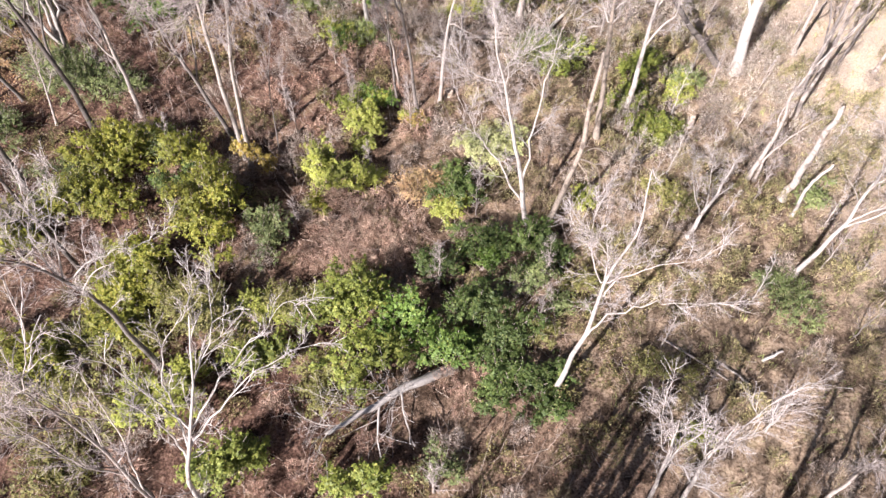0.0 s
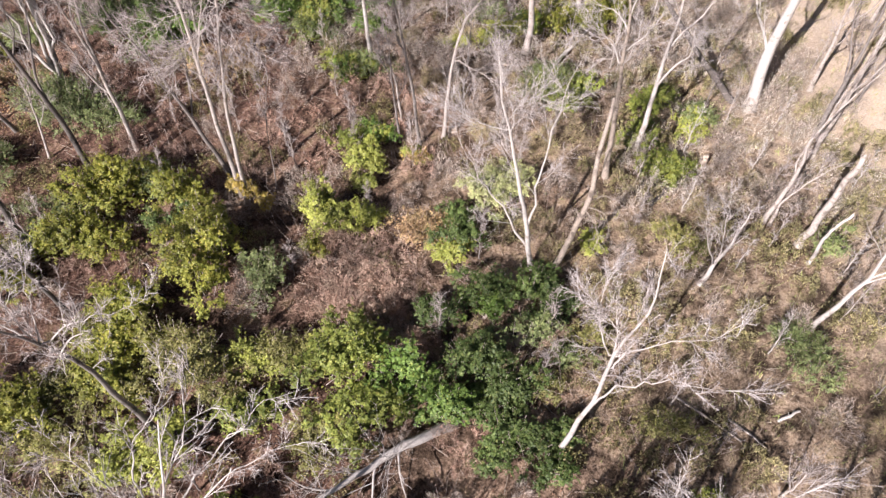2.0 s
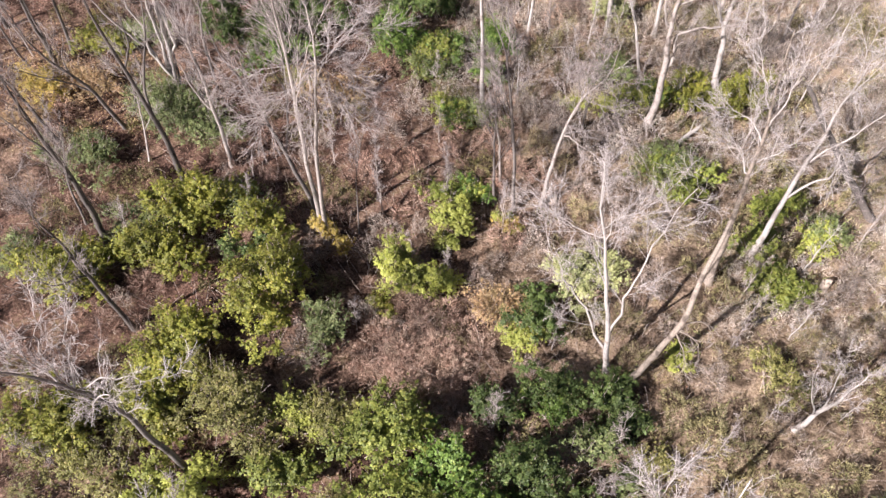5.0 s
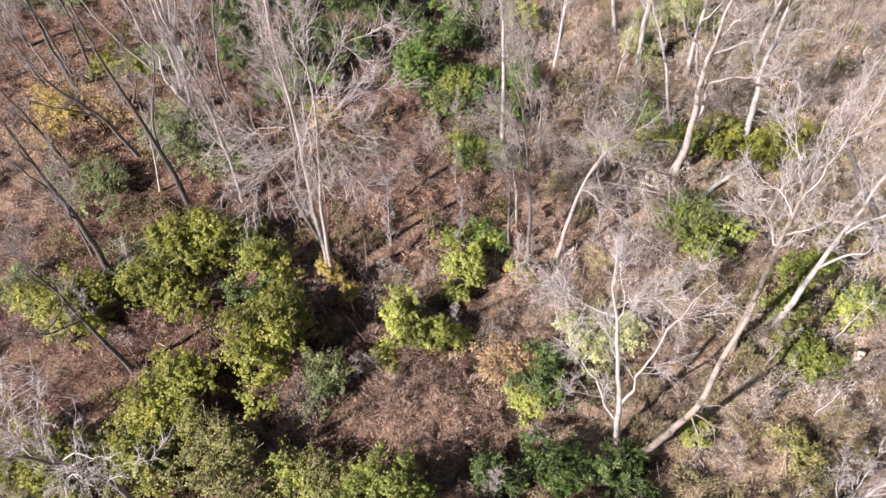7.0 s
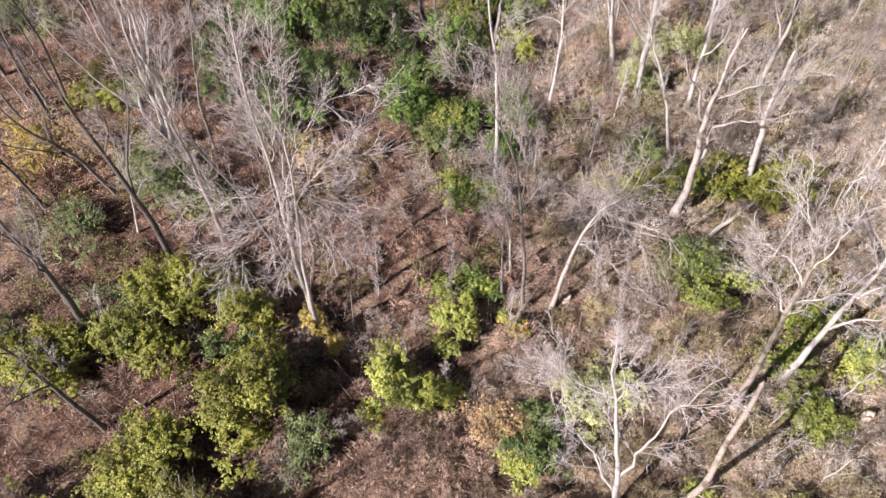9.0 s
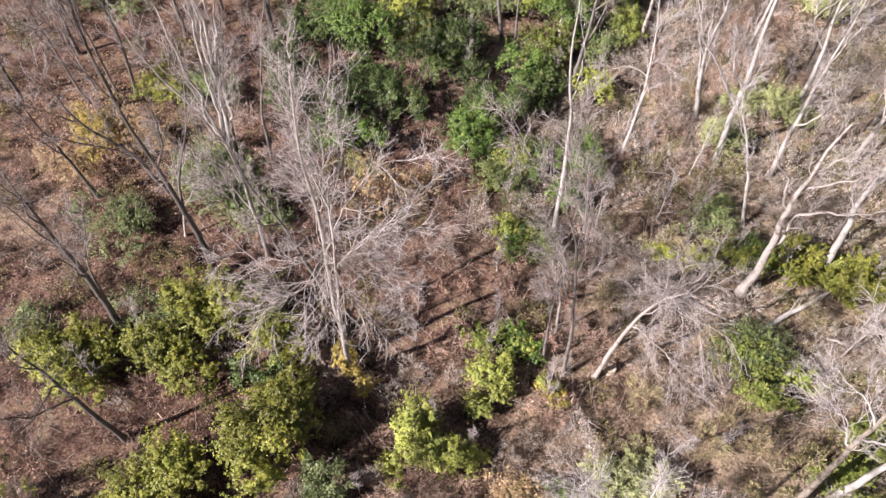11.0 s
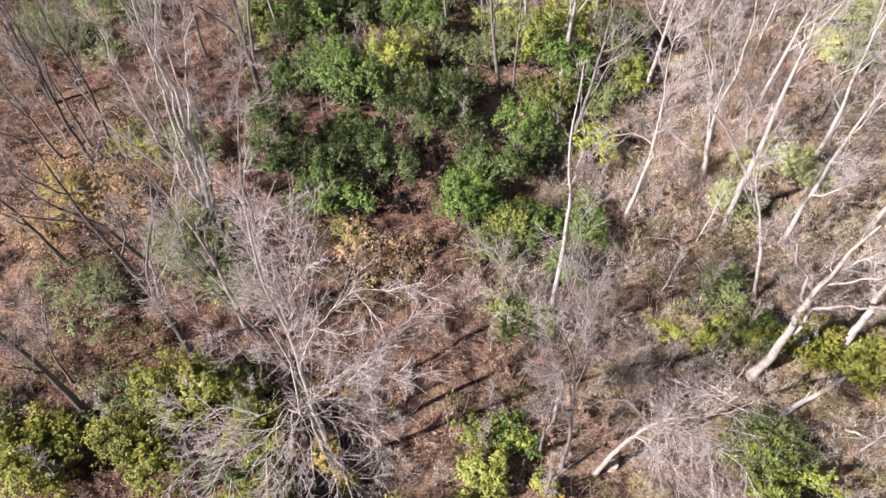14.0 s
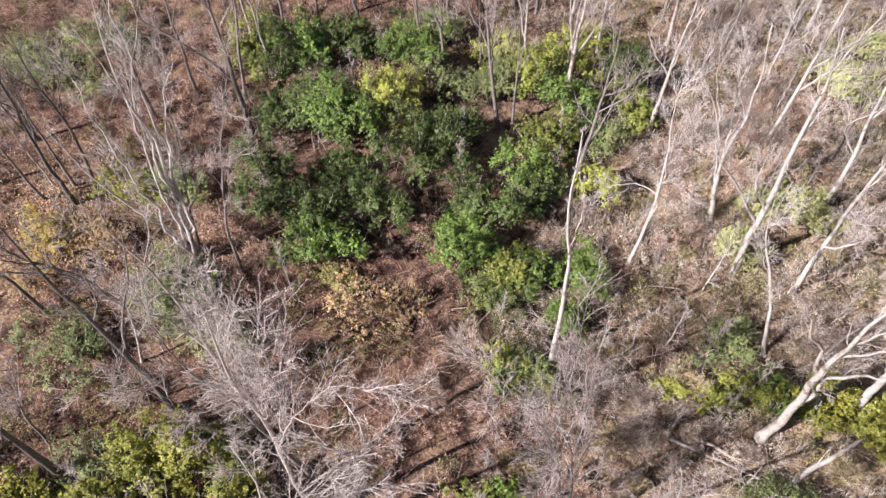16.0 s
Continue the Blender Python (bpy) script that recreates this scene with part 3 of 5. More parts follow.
bare_tree('white', 0.18, [(4.9, 28.4, 0.0), (3.9, 28.6, 5.5), (2.8, 28.8, 10.8), (2.1, 28.8, 13.9), (1.8, 28.7, 16.4)], 3.8, limbs=[[(4.3, 28.6, 3.6), (4.4, 28.6, 7.7), (4.6, 28.5, 11.8), (4.9, 28.4, 14.8), (5.2, 28.3, 17.2)], [(2.7, 28.8, 11.4), (1.4, 28.7, 11.9), (-0.1, 28.2, 13.5)], [(4.6, 28.5, 1.8), (3.2, 28.8, 4.4), (1.1, 28.6, 8.6), (0.2, 28.3, 10.9)], [(2.8, 28.8, 11.1), (3.0, 28.8, 13.1), (3.9, 28.7, 13.9)]], shoots=24, twigs=8, tips=5, seed=15)
bare_tree('pale', 0.176, [(19.9, 33.0, 0.0), (20.2, 33.0, 5.0), (19.8, 33.0, 7.9), (20.5, 33.0, 10.4), (21.3, 33.1, 12.5)], 1.8, forks=2, shoots=8, seed=16)
bare_tree('pale', 0.11, [(20.3, 32.8, 0.0), (20.5, 32.9, 2.8), (21.3, 32.9, 4.3), (22.5, 33.0, 5.9)], 1.8, forks=2, shoots=8, seed=17)
bare_tree('pale', 0.26, [(21.8, 31.2, 0.0), (21.9, 31.2, 8.2)], 1.0, crown=0.5, shoots=4, twigs=2, top=0.55, seed=18, label='broken leafless snag with pale weathered bark')
bare_tree('white', 0.13, [(22.2, 29.9, -0.0), (22.0, 29.9, 3.1), (22.6, 29.9, 4.8)], 0.8, crown=0.5, shoots=4, twigs=2, top=0.6, seed=19, label='broken leafless snag with pale weathered bark')
bare_tree('white', 0.176, [(21.1, 25.2, 0.0), (21.4, 24.9, 4.6), (21.4, 24.9, 7.8), (21.4, 24.9, 10.0), (21.4, 24.9, 13.0)], 3.8, seed=20)
bare_tree('white', 0.46, [(20.8, 43.3, 0.0), (20.5, 43.5, 4.1), (20.5, 43.5, 6.8), (20.3, 43.6, 16.0)], 3.6, top=0.3, forks=3, seed=21)
# this leaning trunk is mostly in shade, which its dark bark colour stands for
bare_tree('dark', 0.25, [(19.6, 43.8, 0.0), (16.0, 44.9, 3.9), (12.6, 45.8, 7.8)], 1.4, top=0.55, forks=0, shoots=5, seed=22, label='dead trunk leaning against its neighbours, bark coloured dark for its shade')
bare_tree('white', 0.215, [(12.2, 38.3, 0.0), (12.1, 38.3, 5.7), (12.1, 38.3, 10.0), (12.1, 38.3, 16.0)], 2.8, forks=4, shoots=22, twigs=7, tips=4, lift=-0.05, droop=0.04, seed=23)
bare_tree('grey', 0.11, [(-4.2, 38.3, 0.0), (-4.4, 38.2, 5.0), (-4.5, 38.2, 8.6), (-4.6, 38.2, 11.0)], 1.9, seed=24)
bare_tree('white', 0.18, [(-29.9, 42.1, 0.0), (-29.7, 42.3, 1.2), (-29.1, 42.6, 6.9), (-28.9, 42.7, 9.8), (-28.7, 42.8, 11.9), (-29.1, 42.6, 14.2), (-28.9, 42.7, 17.1), (-28.5, 42.9, 19.9)], 2.1, limbs=[[(-29.8, 42.2, 1.2), (-30.4, 41.9, 4.8), (-30.5, 41.8, 6.9), (-30.7, 41.7, 9.3), (-30.7, 41.7, 10.9), (-30.9, 41.6, 12.9), (-30.9, 41.6, 15.3), (-31.2, 41.4, 16.7)], [(-29.7, 42.3, 1.2), (-29.5, 42.4, 6.4), (-29.3, 42.5, 10.0), (-29.1, 42.6, 12.9), (-29.3, 42.5, 15.3), (-29.4, 42.4, 17.0), (-29.6, 42.3, 18.8)], [(-29.7, 42.3, 1.2), (-29.0, 42.7, 5.8), (-28.6, 42.9, 9.3), (-28.0, 43.2, 12.5), (-27.0, 43.8, 15.3), (-26.1, 44.3, 17.3)], [(-29.7, 42.3, 1.2), (-29.1, 42.6, 4.8), (-28.9, 42.7, 6.9), (-28.6, 42.9, 9.8), (-28.5, 42.9, 14.2), (-28.0, 43.2, 18.2), (-27.6, 43.5, 20.4)], [(-29.8, 42.2, 1.5), (-30.3, 41.9, 3.6), (-31.8, 41.1, 6.7), (-32.6, 40.6, 9.4), (-33.4, 40.2, 13.0)], [(-29.7, 42.3, 1.2), (-29.3, 42.5, 4.2), (-29.2, 42.5, 11.0), (-28.2, 43.1, 16.3), (-26.9, 43.8, 19.9)]], forks=0, crown=0.4, shoots=26, twigs=6, tips=3, limb_share=0.72, seed=26, label='leafless tree with a fan of pale grey stems from one foot')
bare_tree('grey', 0.101, [(-30.0, 42.4, 0.0), (-29.8, 42.8, 6.1), (-29.7, 43.0, 11.5), (-29.6, 43.1, 15.2)], 2.8, twigs=7, tips=5, seed=27)
bare_tree('grey', 0.092, [(-29.8, 42.8, 0.0), (-29.3, 43.5, 6.6), (-28.9, 44.2, 10.8), (-28.7, 44.4, 14.2)], 2.8, seed=28)
bare_tree('grey', 0.11, [(-26.9, 43.1, 0.0), (-26.7, 43.4, 5.2), (-26.0, 44.3, 10.8), (-25.3, 45.1, 14.4), (-25.2, 45.2, 16.0)], 2.4, seed=29)
bare_tree('white', 0.176, [(-7.3, 47.0, 0.0), (-7.5, 47.0, 5.0), (-7.8, 46.9, 11.0), (-8.3, 46.7, 14.0), (-8.4, 46.7, 17.1), (-8.5, 46.7, 19.2)], 0.6, limbs=[[(-7.8, 46.9, 10.7), (-7.8, 46.9, 14.1), (-8.3, 46.7, 17.1), (-8.4, 46.7, 19.7)]], shoots=5, twigs=4, forks=0, seed=30)
bare_tree('white', 0.132, [(-5.8, 55.2, 0.0), (-5.6, 55.2, 6.1), (-5.9, 55.2, 10.2), (-6.4, 55.1, 14.0), (-6.5, 55.1, 16.0)], 2.8, limbs=[[(-5.7, 55.2, 1.0), (-5.6, 55.2, 5.4), (-5.7, 55.2, 9.0), (-6.1, 55.1, 12.4), (-6.4, 55.1, 14.8)], [(-5.9, 55.1, 7.8), (-6.7, 55.0, 8.0), (-7.8, 54.8, 7.6), (-8.7, 54.5, 6.8)], [(-6.0, 55.1, 8.2), (-5.5, 55.2, 8.8), (-4.2, 55.3, 8.4)]], seed=31)
bare_tree('white', 0.2, [(-2.3, 61.4, 0.0), (-3.3, 60.9, 6.4), (-3.2, 60.9, 9.4), (-3.4, 60.8, 12.7), (-4.0, 60.5, 15.9)], 2.6, limbs=[[(-3.2, 60.9, 6.2), (-4.1, 60.4, 11.5), (-4.9, 59.9, 14.9)], [(-3.2, 60.9, 5.0), (-4.7, 60.0, 10.3), (-6.1, 59.3, 15.2)], [(-2.9, 61.1, 3.5), (-5.4, 59.7, 11.5), (-7.0, 58.8, 14.0)], [(-3.2, 60.9, 9.6), (-4.4, 60.2, 12.7), (-4.7, 60.1, 15.2)]], shoots=18, twigs=7, tips=4, seed=32, label='leafless tree with whitish bark and several crooked forks')
bare_tree('grey', 0.184, [(-18.2, 61.9, 0.0), (-18.9, 61.6, 5.1), (-19.4, 61.4, 9.2), (-19.8, 61.2, 15.0)], 3.3, seed=33)
bare_tree('grey', 0.11, [(-17.3, 62.1, 0.0), (-17.3, 62.1, 4.9), (-17.4, 62.1, 8.6), (-17.4, 62.0, 13.0)], 1.9, seed=34)
bare_tree('grey', 0.184, [(-11.2, 59.3, 0.0), (-11.2, 59.3, 3.2), (-10.9, 59.4, 6.4), (-10.8, 59.4, 9.8), (-10.7, 59.4, 14.0)], 3.8, seed=35)
bare_tree('pale', 0.129, [(-15.6, 67.4, 0.0), (-15.6, 67.4, 3.5), (-15.5, 67.5, 7.0), (-15.5, 67.5, 14.0)], 2.8, seed=36)
bare_tree('pale', 0.129, [(-14.2, 70.0, 0.0), (-14.4, 70.0, 3.2), (-14.4, 69.9, 5.7), (-14.5, 69.9, 14.0)], 2.8, seed=37)
bare_tree('grey', 0.184, [(-31.5, 64.6, 0.0), (-31.7, 64.5, 3.0), (-32.2, 64.1, 15.0)], 2.8, seed=38)
bare_tree('dark', 0.166, [(-40.0, 42.0, 0.0), (-40.0, 41.9, 4.7), (-39.9, 42.3, 9.8), (-39.8, 42.3, 15.0)], 3.8, seed=39)
bare_tree('dark', 0.147, [(-39.7, 43.6, 0.0), (-39.4, 44.1, 6.2), (-39.5, 43.9, 9.5), (-39.5, 44.0, 14.0)], 2.8, seed=40)
bare_tree('grey', 0.166, [(-31.5, 37.7, 0.0), (-31.9, 36.6, 5.0), (-32.2, 35.2, 8.2), (-32.4, 34.5, 13.0)], 2.8, seed=41)
bare_tree('pale', 0.092, [(-28.3, 35.4, 0.0), (-27.9, 36.2, 3.8), (-27.8, 36.6, 6.4), (-27.7, 36.7, 8.0)], 1.9, seed=42)
bare_tree('white', 0.176, [(3.9, 65.6, 0.0), (3.6, 65.7, 5.6), (3.0, 65.8, 9.5), (2.7, 65.8, 15.0)], 2.8, forks=5, shoots=16, twigs=7, tips=4, seed=43)
bare_tree('white', 0.176, [(3.8, 58.5, 0.0), (3.6, 58.6, 5.9), (3.5, 58.6, 12.3), (3.5, 58.6, 16.0)], 2.8, forks=5, shoots=16, twigs=7, tips=4, seed=44)
bare_tree('grey', 0.147, [(-36.4, 55.6, 0.0), (-36.0, 56.0, 4.2), (-35.7, 56.4, 6.9), (-35.3, 56.8, 15.0)], 2.8, seed=45)
bare_tree('grey', 0.11, [(-41.2, 43.1, 0.0), (-41.2, 43.1, 3.6), (-41.2, 43.1, 7.0), (-41.2, 43.1, 13.0)], 1.9, seed=46)
bare_tree('grey', 0.11, [(-42.0, 41.2, 0.0), (-42.2, 41.0, 3.4), (-42.2, 40.9, 6.4), (-42.3, 40.8, 13.0)], 1.9, seed=47)
bare_tree('pale', 0.18, [(-14.3, 33.1, 0.0), (-14.2, 33.2, 8.0), (-14.0, 33.2, 14.7), (-13.8, 32.9, 19.0), (-13.6, 33.2, 22.5)], 3.2, limbs=[[(-14.2, 33.2, 8.5), (-14.8, 33.7, 14.0), (-15.2, 34.4, 19.0)], [(-14.1, 33.2, 11.0), (-13.3, 33.9, 16.0), (-12.7, 34.6, 20.5)], [(-14.0, 33.2, 13.0), (-14.5, 33.6, 18.0), (-14.5, 34.2, 22.0)], [(-14.1, 33.2, 11.5), (-12.5, 33.9, 15.5), (-11.0, 34.6, 17.8), (-9.2, 35.0, 18.6)], [(-14.0, 33.2, 14.0), (-13.1, 33.3, 18.0), (-12.6, 33.6, 21.5)]], forks=0, shoots=46, twigs=7, tips=4, lift=0.13, limb_share=0.45, seed=121, label='tall leafless tree with upright grey limbs')
bare_tree('pale', 0.17, [(-13.7, 32.4, 0.0), (-12.8, 31.8, 8.0), (-11.6, 31.0, 14.0), (-10.7, 30.2, 17.6), (-11.1, 30.8, 19.3), (-11.7, 31.1, 20.4)], 2.7, limbs=[[(-11.1, 30.5, 17.3), (-11.7, 29.4, 17.2), (-13.1, 28.9, 16.8), (-14.8, 28.5, 16.2)], [(-11.2, 30.3, 17.0), (-11.5, 28.9, 16.4), (-12.1, 27.9, 15.8), (-12.4, 26.9, 15.2)], [(-11.2, 30.5, 16.6), (-10.3, 29.9, 15.8), (-9.4, 29.8, 15.0), (-8.6, 29.9, 14.2)], [(-11.1, 30.5, 16.8), (-10.0, 30.7, 15.8), (-9.3, 31.1, 15.0), (-8.6, 31.3, 14.0)], [(-11.3, 30.4, 16.5), (-10.8, 29.3, 15.5), (-10.6, 28.1, 14.5)], [(-11.2, 30.4, 16.6), (-11.5, 29.4, 16.0), (-12.4, 28.4, 15.6), (-13.8, 27.3, 15.2)], [(-11.1, 30.5, 17.0), (-10.2, 31.3, 16.0), (-9.7, 32.3, 15.0)], [(-11.3, 30.7, 15.5), (-10.4, 32.0, 16.8), (-9.6, 33.0, 17.8), (-9.0, 34.2, 18.2)], [(-11.0, 30.4, 16.5), (-9.8, 31.6, 17.4), (-8.3, 32.6, 17.6)]], forks=0, shoots=58, twigs=7, tips=4, lift=0.04, droop=0.03, limb_share=0.42, seed=120, label='leaning leafless tree with a broad fan of pale crooked limbs')
bare_tree('white', 0.17, [(6.3, 17.0, 0.0), (6.4, 16.6, 4.0), (6.7, 16.4, 8.7), (6.7, 16.4, 13.0), (7.1, 16.2, 17.0), (6.8, 16.4, 19.5)], 2.6, limbs=[[(6.7, 16.3, 7.5), (6.9, 16.2, 9.0), (7.9, 15.7, 12.0), (8.7, 14.7, 14.1), (10.1, 13.6, 15.9)], [(6.8, 16.4, 11.0), (7.1, 16.5, 12.2), (8.6, 16.2, 14.2), (10.2, 15.7, 15.7)], [(6.7, 16.4, 12.4), (6.3, 16.6, 14.6), (5.6, 16.8, 15.2), (5.0, 17.0, 15.5)], [(6.7, 16.4, 12.0), (5.9, 16.9, 14.0), (5.7, 17.2, 17.2)]], crown=0.5, shoots=26, twigs=7, tips=5, seed=101, label='large leafless tree with white bark and spreading limbs')
bare_tree('white', 0.22, [(9.9, 35.9, 0), (9.5, 36.0, 5), (9.1, 36.2, 9.6), (9.0, 36.2, 11.6), (8.7, 36.4, 14.2), (8.2, 36.6, 18.0)], 3.2, limbs=[[(9.0, 36.3, 9.4), (8.1, 36.6, 11.0), (7.3, 36.8, 10.6)], [(9.0, 36.3, 10.2), (9.9, 35.8, 12.0), (10.5, 35.5, 13.6)], [(8.9, 36.3, 12.6), (9.1, 36.2, 16.7), (8.9, 36.3, 19.0)], [(8.8, 36.3, 12.2), (8.1, 36.6, 12.8), (6.7, 37.0, 12.9)], [(8.7, 36.4, 13.6), (7.5, 36.8, 16.1), (6.7, 37.0, 17.6)]], foot='tan', crown=0.45, shoots=13, twigs=7, tips=5, seed=102)
bare_tree('tan', 0.2, [(6.1, 27.9, 0), (6.7, 27.8, 4.5), (7.2, 28.1, 7.2), (7.5, 29.6, 9.8), (8.0, 31.3, 11.4)], 1.2, limbs=[[(7.1, 28.0, 6.8), (8.0, 27.8, 6.6), (8.8, 27.2, 5.0)], [(7.2, 28.1, 7.1), (8.2, 28.6, 7.0), (9.2, 28.6, 5.6), (9.8, 28.4, 4.4)], [(7.1, 28.0, 6.6), (7.6, 27.2, 6.4), (8.0, 26.4, 5.0)]], crown=0.7, forks=0, shoots=9, twigs=5, tips=2, top=0.5, lift=-0.1, droop=0.08, limb_share=0.3, seed=103, label='leaning leafless trunk with drooping dead branches')
bare_tree('white', 0.17, [(15.1, 27.8, 0.0), (15.5, 27.9, 3.4), (15.8, 27.9, 7.5)], 1.7, limbs=[[(15.4, 27.9, 2.8), (14.7, 27.8, 6.0), (14.2, 27.8, 8.8)], [(15.3, 27.8, 2.0), (13.9, 27.8, 5.2), (13.3, 27.7, 8.2)]], crown=0.25, forks=0, shoots=24, twigs=6, tips=4, limb_share=0.5, seed=104, label='leaning snag with white bark and shaggy broken limbs')
bare_tree('white', 0.2, [(-15.0, 16.6, 0), (-15.1, 16.4, 4.4), (-15.2, 16.3, 8.6), (-15.6, 15.7, 12.1), (-16.2, 15.0, 14.5), (-17.4, 14.0, 16.0)], 2.6, limbs=[[(-15.6, 15.8, 12.2), (-15.6, 15.8, 14), (-15.0, 16.5, 17.1)], [(-15.5, 15.9, 12.0), (-15.0, 16.4, 14.4), (-14.1, 17.4, 17.0)], [(-15.5, 15.9, 11.4), (-14.6, 16.3, 12.3), (-13.3, 16.3, 13.2), (-11.8, 16.4, 13.9), (-10.6, 16.9, 14.2)]], foot='grey', crown=0.6, shoots=13, twigs=7, tips=5, seed=105, label='leafless tree with a grey trunk and whitish crooked limbs')
bare_tree('white', 0.18, [(-7.7, 8.1, 0.0), (-8.1, 7.9, 12.5), (-7.3, 8.5, 15.5), (-6.7, 9.2, 18.0), (-6.4, 10.1, 20.0)], 2.0, limbs=[[(-7.6, 8.3, 14.5), (-5.9, 9.5, 16.5), (-5.2, 9.9, 17.2), (-4.2, 10.3, 17.6), (-2.7, 10.4, 18.0)], [(-7.7, 8.3, 14.2), (-8.1, 9.9, 17.0), (-7.2, 10.4, 19.0), (-6.8, 10.9, 19.5), (-6.8, 11.9, 20.0)], [(-6.9, 9.0, 17.5), (-6.2, 10.1, 18.8), (-6.0, 10.9, 19.5), (-5.9, 11.7, 20.0)], [(-7.4, 8.5, 15.2), (-5.9, 10.2, 17.2), (-5.2, 10.7, 17.6), (-4.4, 11.2, 18.8), (-3.1, 11.6, 19.3)], [(-7.3, 8.5, 15.5), (-8.7, 9.3, 17.0), (-9.4, 9.6, 17.5), (-10.2, 10.2, 18.0)], [(-7.9, 8.1, 13.4), (-8.1, 8.5, 15.5), (-8.6, 8.7, 16.5), (-9.4, 8.9, 17.0)]], forks=0, limb_share=0.75, crown=0.6, shoots=26, twigs=6, tips=3, seed=106, label='leafless tree with a spreading fan of whitish limbs')
bare_tree('pale', 0.14, [(-9.1, 7.3, 0), (-9.2, 7.1, 13.3), (-9.1, 7.3, 18.6), (-9.2, 7.2, 21.8)], 2.6, crown=0.6, shoots=9, seed=115)
bare_tree('grey', 0.13, [(-12.5, 9.0, 0), (-12.4, 9.2, 8), (-12.2, 9.4, 14)], 2.2, crown=0.5, forks=2, shoots=7, seed=107)
bare_tree('white', 0.16, [(10.1, 10.0, 0), (9.5, 10.7, 8.1), (9.1, 11.0, 11.8)], 2.2, crown=0.6, shoots=9, seed=108)
bare_tree('white', 0.18, [(11.5, 9.6, 0), (10.8, 10.3, 8.0), (10.7, 10.5, 13.0)], 2.8, crown=0.5, shoots=11, seed=109)
bare_tree('pale', 0.12, [(19.5, 11.6, 0), (19.6, 12.0, 5.0), (19.4, 12.6, 8.5)], 2.6, crown=0.4, shoots=9, seed=110)
bare_tree('pale', 0.10, [(17.5, 15.3, 0), (17.6, 15.4, 2.0), (17.6, 15.6, 3.4)], 2.2, crown=0.2, shoots=14, seed=111, label='low leafless bush tree with dense pale twigs')
bare_tree('grey', 0.3, [(1.0, 0.8, 0), (1.2, 0.9, 8.2), (0.9, 1.1, 16.5)], 3.6, crown=0.35, shoots=16, twigs=6, tips=3, seed=140)
bare_tree('grey', 0.26, [(-1.6, -2.4, 0), (-1.4, -2.3, 8.5), (-1.7, -2.1, 17)], 3.6, crown=0.35, shoots=16, twigs=6, tips=3, seed=141)
bare_tree('grey', 0.24, [(3.2, -1.2, 0), (3.4, -1.1, 8.0), (3.1, -0.9, 16)], 3.6, crown=0.35, shoots=16, twigs=6, tips=3, seed=142)
bare_tree('grey', 0.3, [(-3.4, -4.4, 0), (-3.2, -4.3, 8.5), (-3.5, -4.1, 17)], 3.6, crown=0.35, shoots=16, twigs=6, tips=3, seed=143)
bare_tree('grey', 0.22, [(4.6, 0.2, 0), (4.8, 0.3, 7.5), (4.5, 0.5, 15)], 3.6, crown=0.35, shoots=16, twigs=6, tips=3, seed=144)
bare_tree('grey', 0.3, [(12.5, 4.3, 0), (12.7, 4.4, 7.8), (12.4, 4.6, 15.5)], 3.6, crown=0.35, shoots=16, twigs=6, tips=3, seed=145)
bare_tree('grey', 0.26, [(8.8, -2.3, 0), (9.0, -2.2, 8.0), (8.7, -2.0, 16)], 3.6, crown=0.35, shoots=16, twigs=6, tips=3, seed=146)
bare_tree('grey', 0.34, [(0.6, 3.2, 0), (0.8, 3.3, 8.0), (0.5, 3.5, 15.5)], 3.2, crown=0.45, shoots=12, twigs=5, tips=2, seed=148)
bare_tree('grey', 0.36, [(2.8, 2.6, 0), (3.0, 2.7, 8.0), (2.7, 2.9, 14.5)], 4.2, crown=0.4, shoots=20, twigs=7, tips=3, seed=149)
bare_tree('grey', 0.34, [(16.6, 2.4, 0), (16.8, 2.5, 8.0), (16.5, 2.7, 15)], 4.6, crown=0.3, shoots=22, twigs=8, tips=4, seed=150)
bare_tree('grey', 0.4, [(2.4, 4.4, 0), (2.5, 4.5, 7.0), (2.3, 4.6, 13.5)], 3.6, crown=0.4, shoots=18, twigs=7, tips=3, seed=151)
bare_tree('grey', 0.4, [(3.6, 3.6, 0), (3.8, 3.7, 7.0), (3.5, 3.8, 13.5)], 3.6, crown=0.4, shoots=18, twigs=7, tips=3, seed=152)
bare_tree('grey', 0.28, [(14.0, 2.0, 0), (14.2, 2.1, 8.0), (13.9, 2.3, 16)], 3.6, crown=0.35, shoots=16, twigs=6, tips=3, seed=147)
bare_tree('white', 0.34, [(0.6, 18.2, 0.3), (-1.2, 16.7, 1.0), (-3.2, 15.0, 1.8), (-5.4, 13.0, 2.8)], 5.2, crown=0.3, shoots=18, twigs=3, tips=1, forks=4, top=0.3, lift=0.03, seed=112, label='fallen weathered tree with pale bare branches', name='fallen_tree', group='fallen trees')

fallen_log((6.4, 46.3), (10.0, 51.7), 0.17, 'white', 0)
fallen_log((6.6, 48.7), (7.7, 50.9), 0.1, 'dead', 1)
fallen_log((1.3, 46.6), (3.9, 46.4), 0.12, 'dead', 2)
fallen_log((10.0, 47.7), (11.3, 47.7), 0.1, 'pale', 3)
fallen_log((18.0, 19.2), (19.2, 19.8), 0.1, 'white', 4)
fallen_log((15.5, 19.3), (17.1, 17.7), 0.07, 'pale', 5)
fallen_log((12.7, 20.5), (15.9, 18.0), 0.07, 'pale', 6)
fallen_log((15.9, 34.5), (17.1, 34.1), 0.1, 'white', 7)
fallen_log((12.7, 33.7), (16.0, 36.9), 0.16, 'dark', 8)
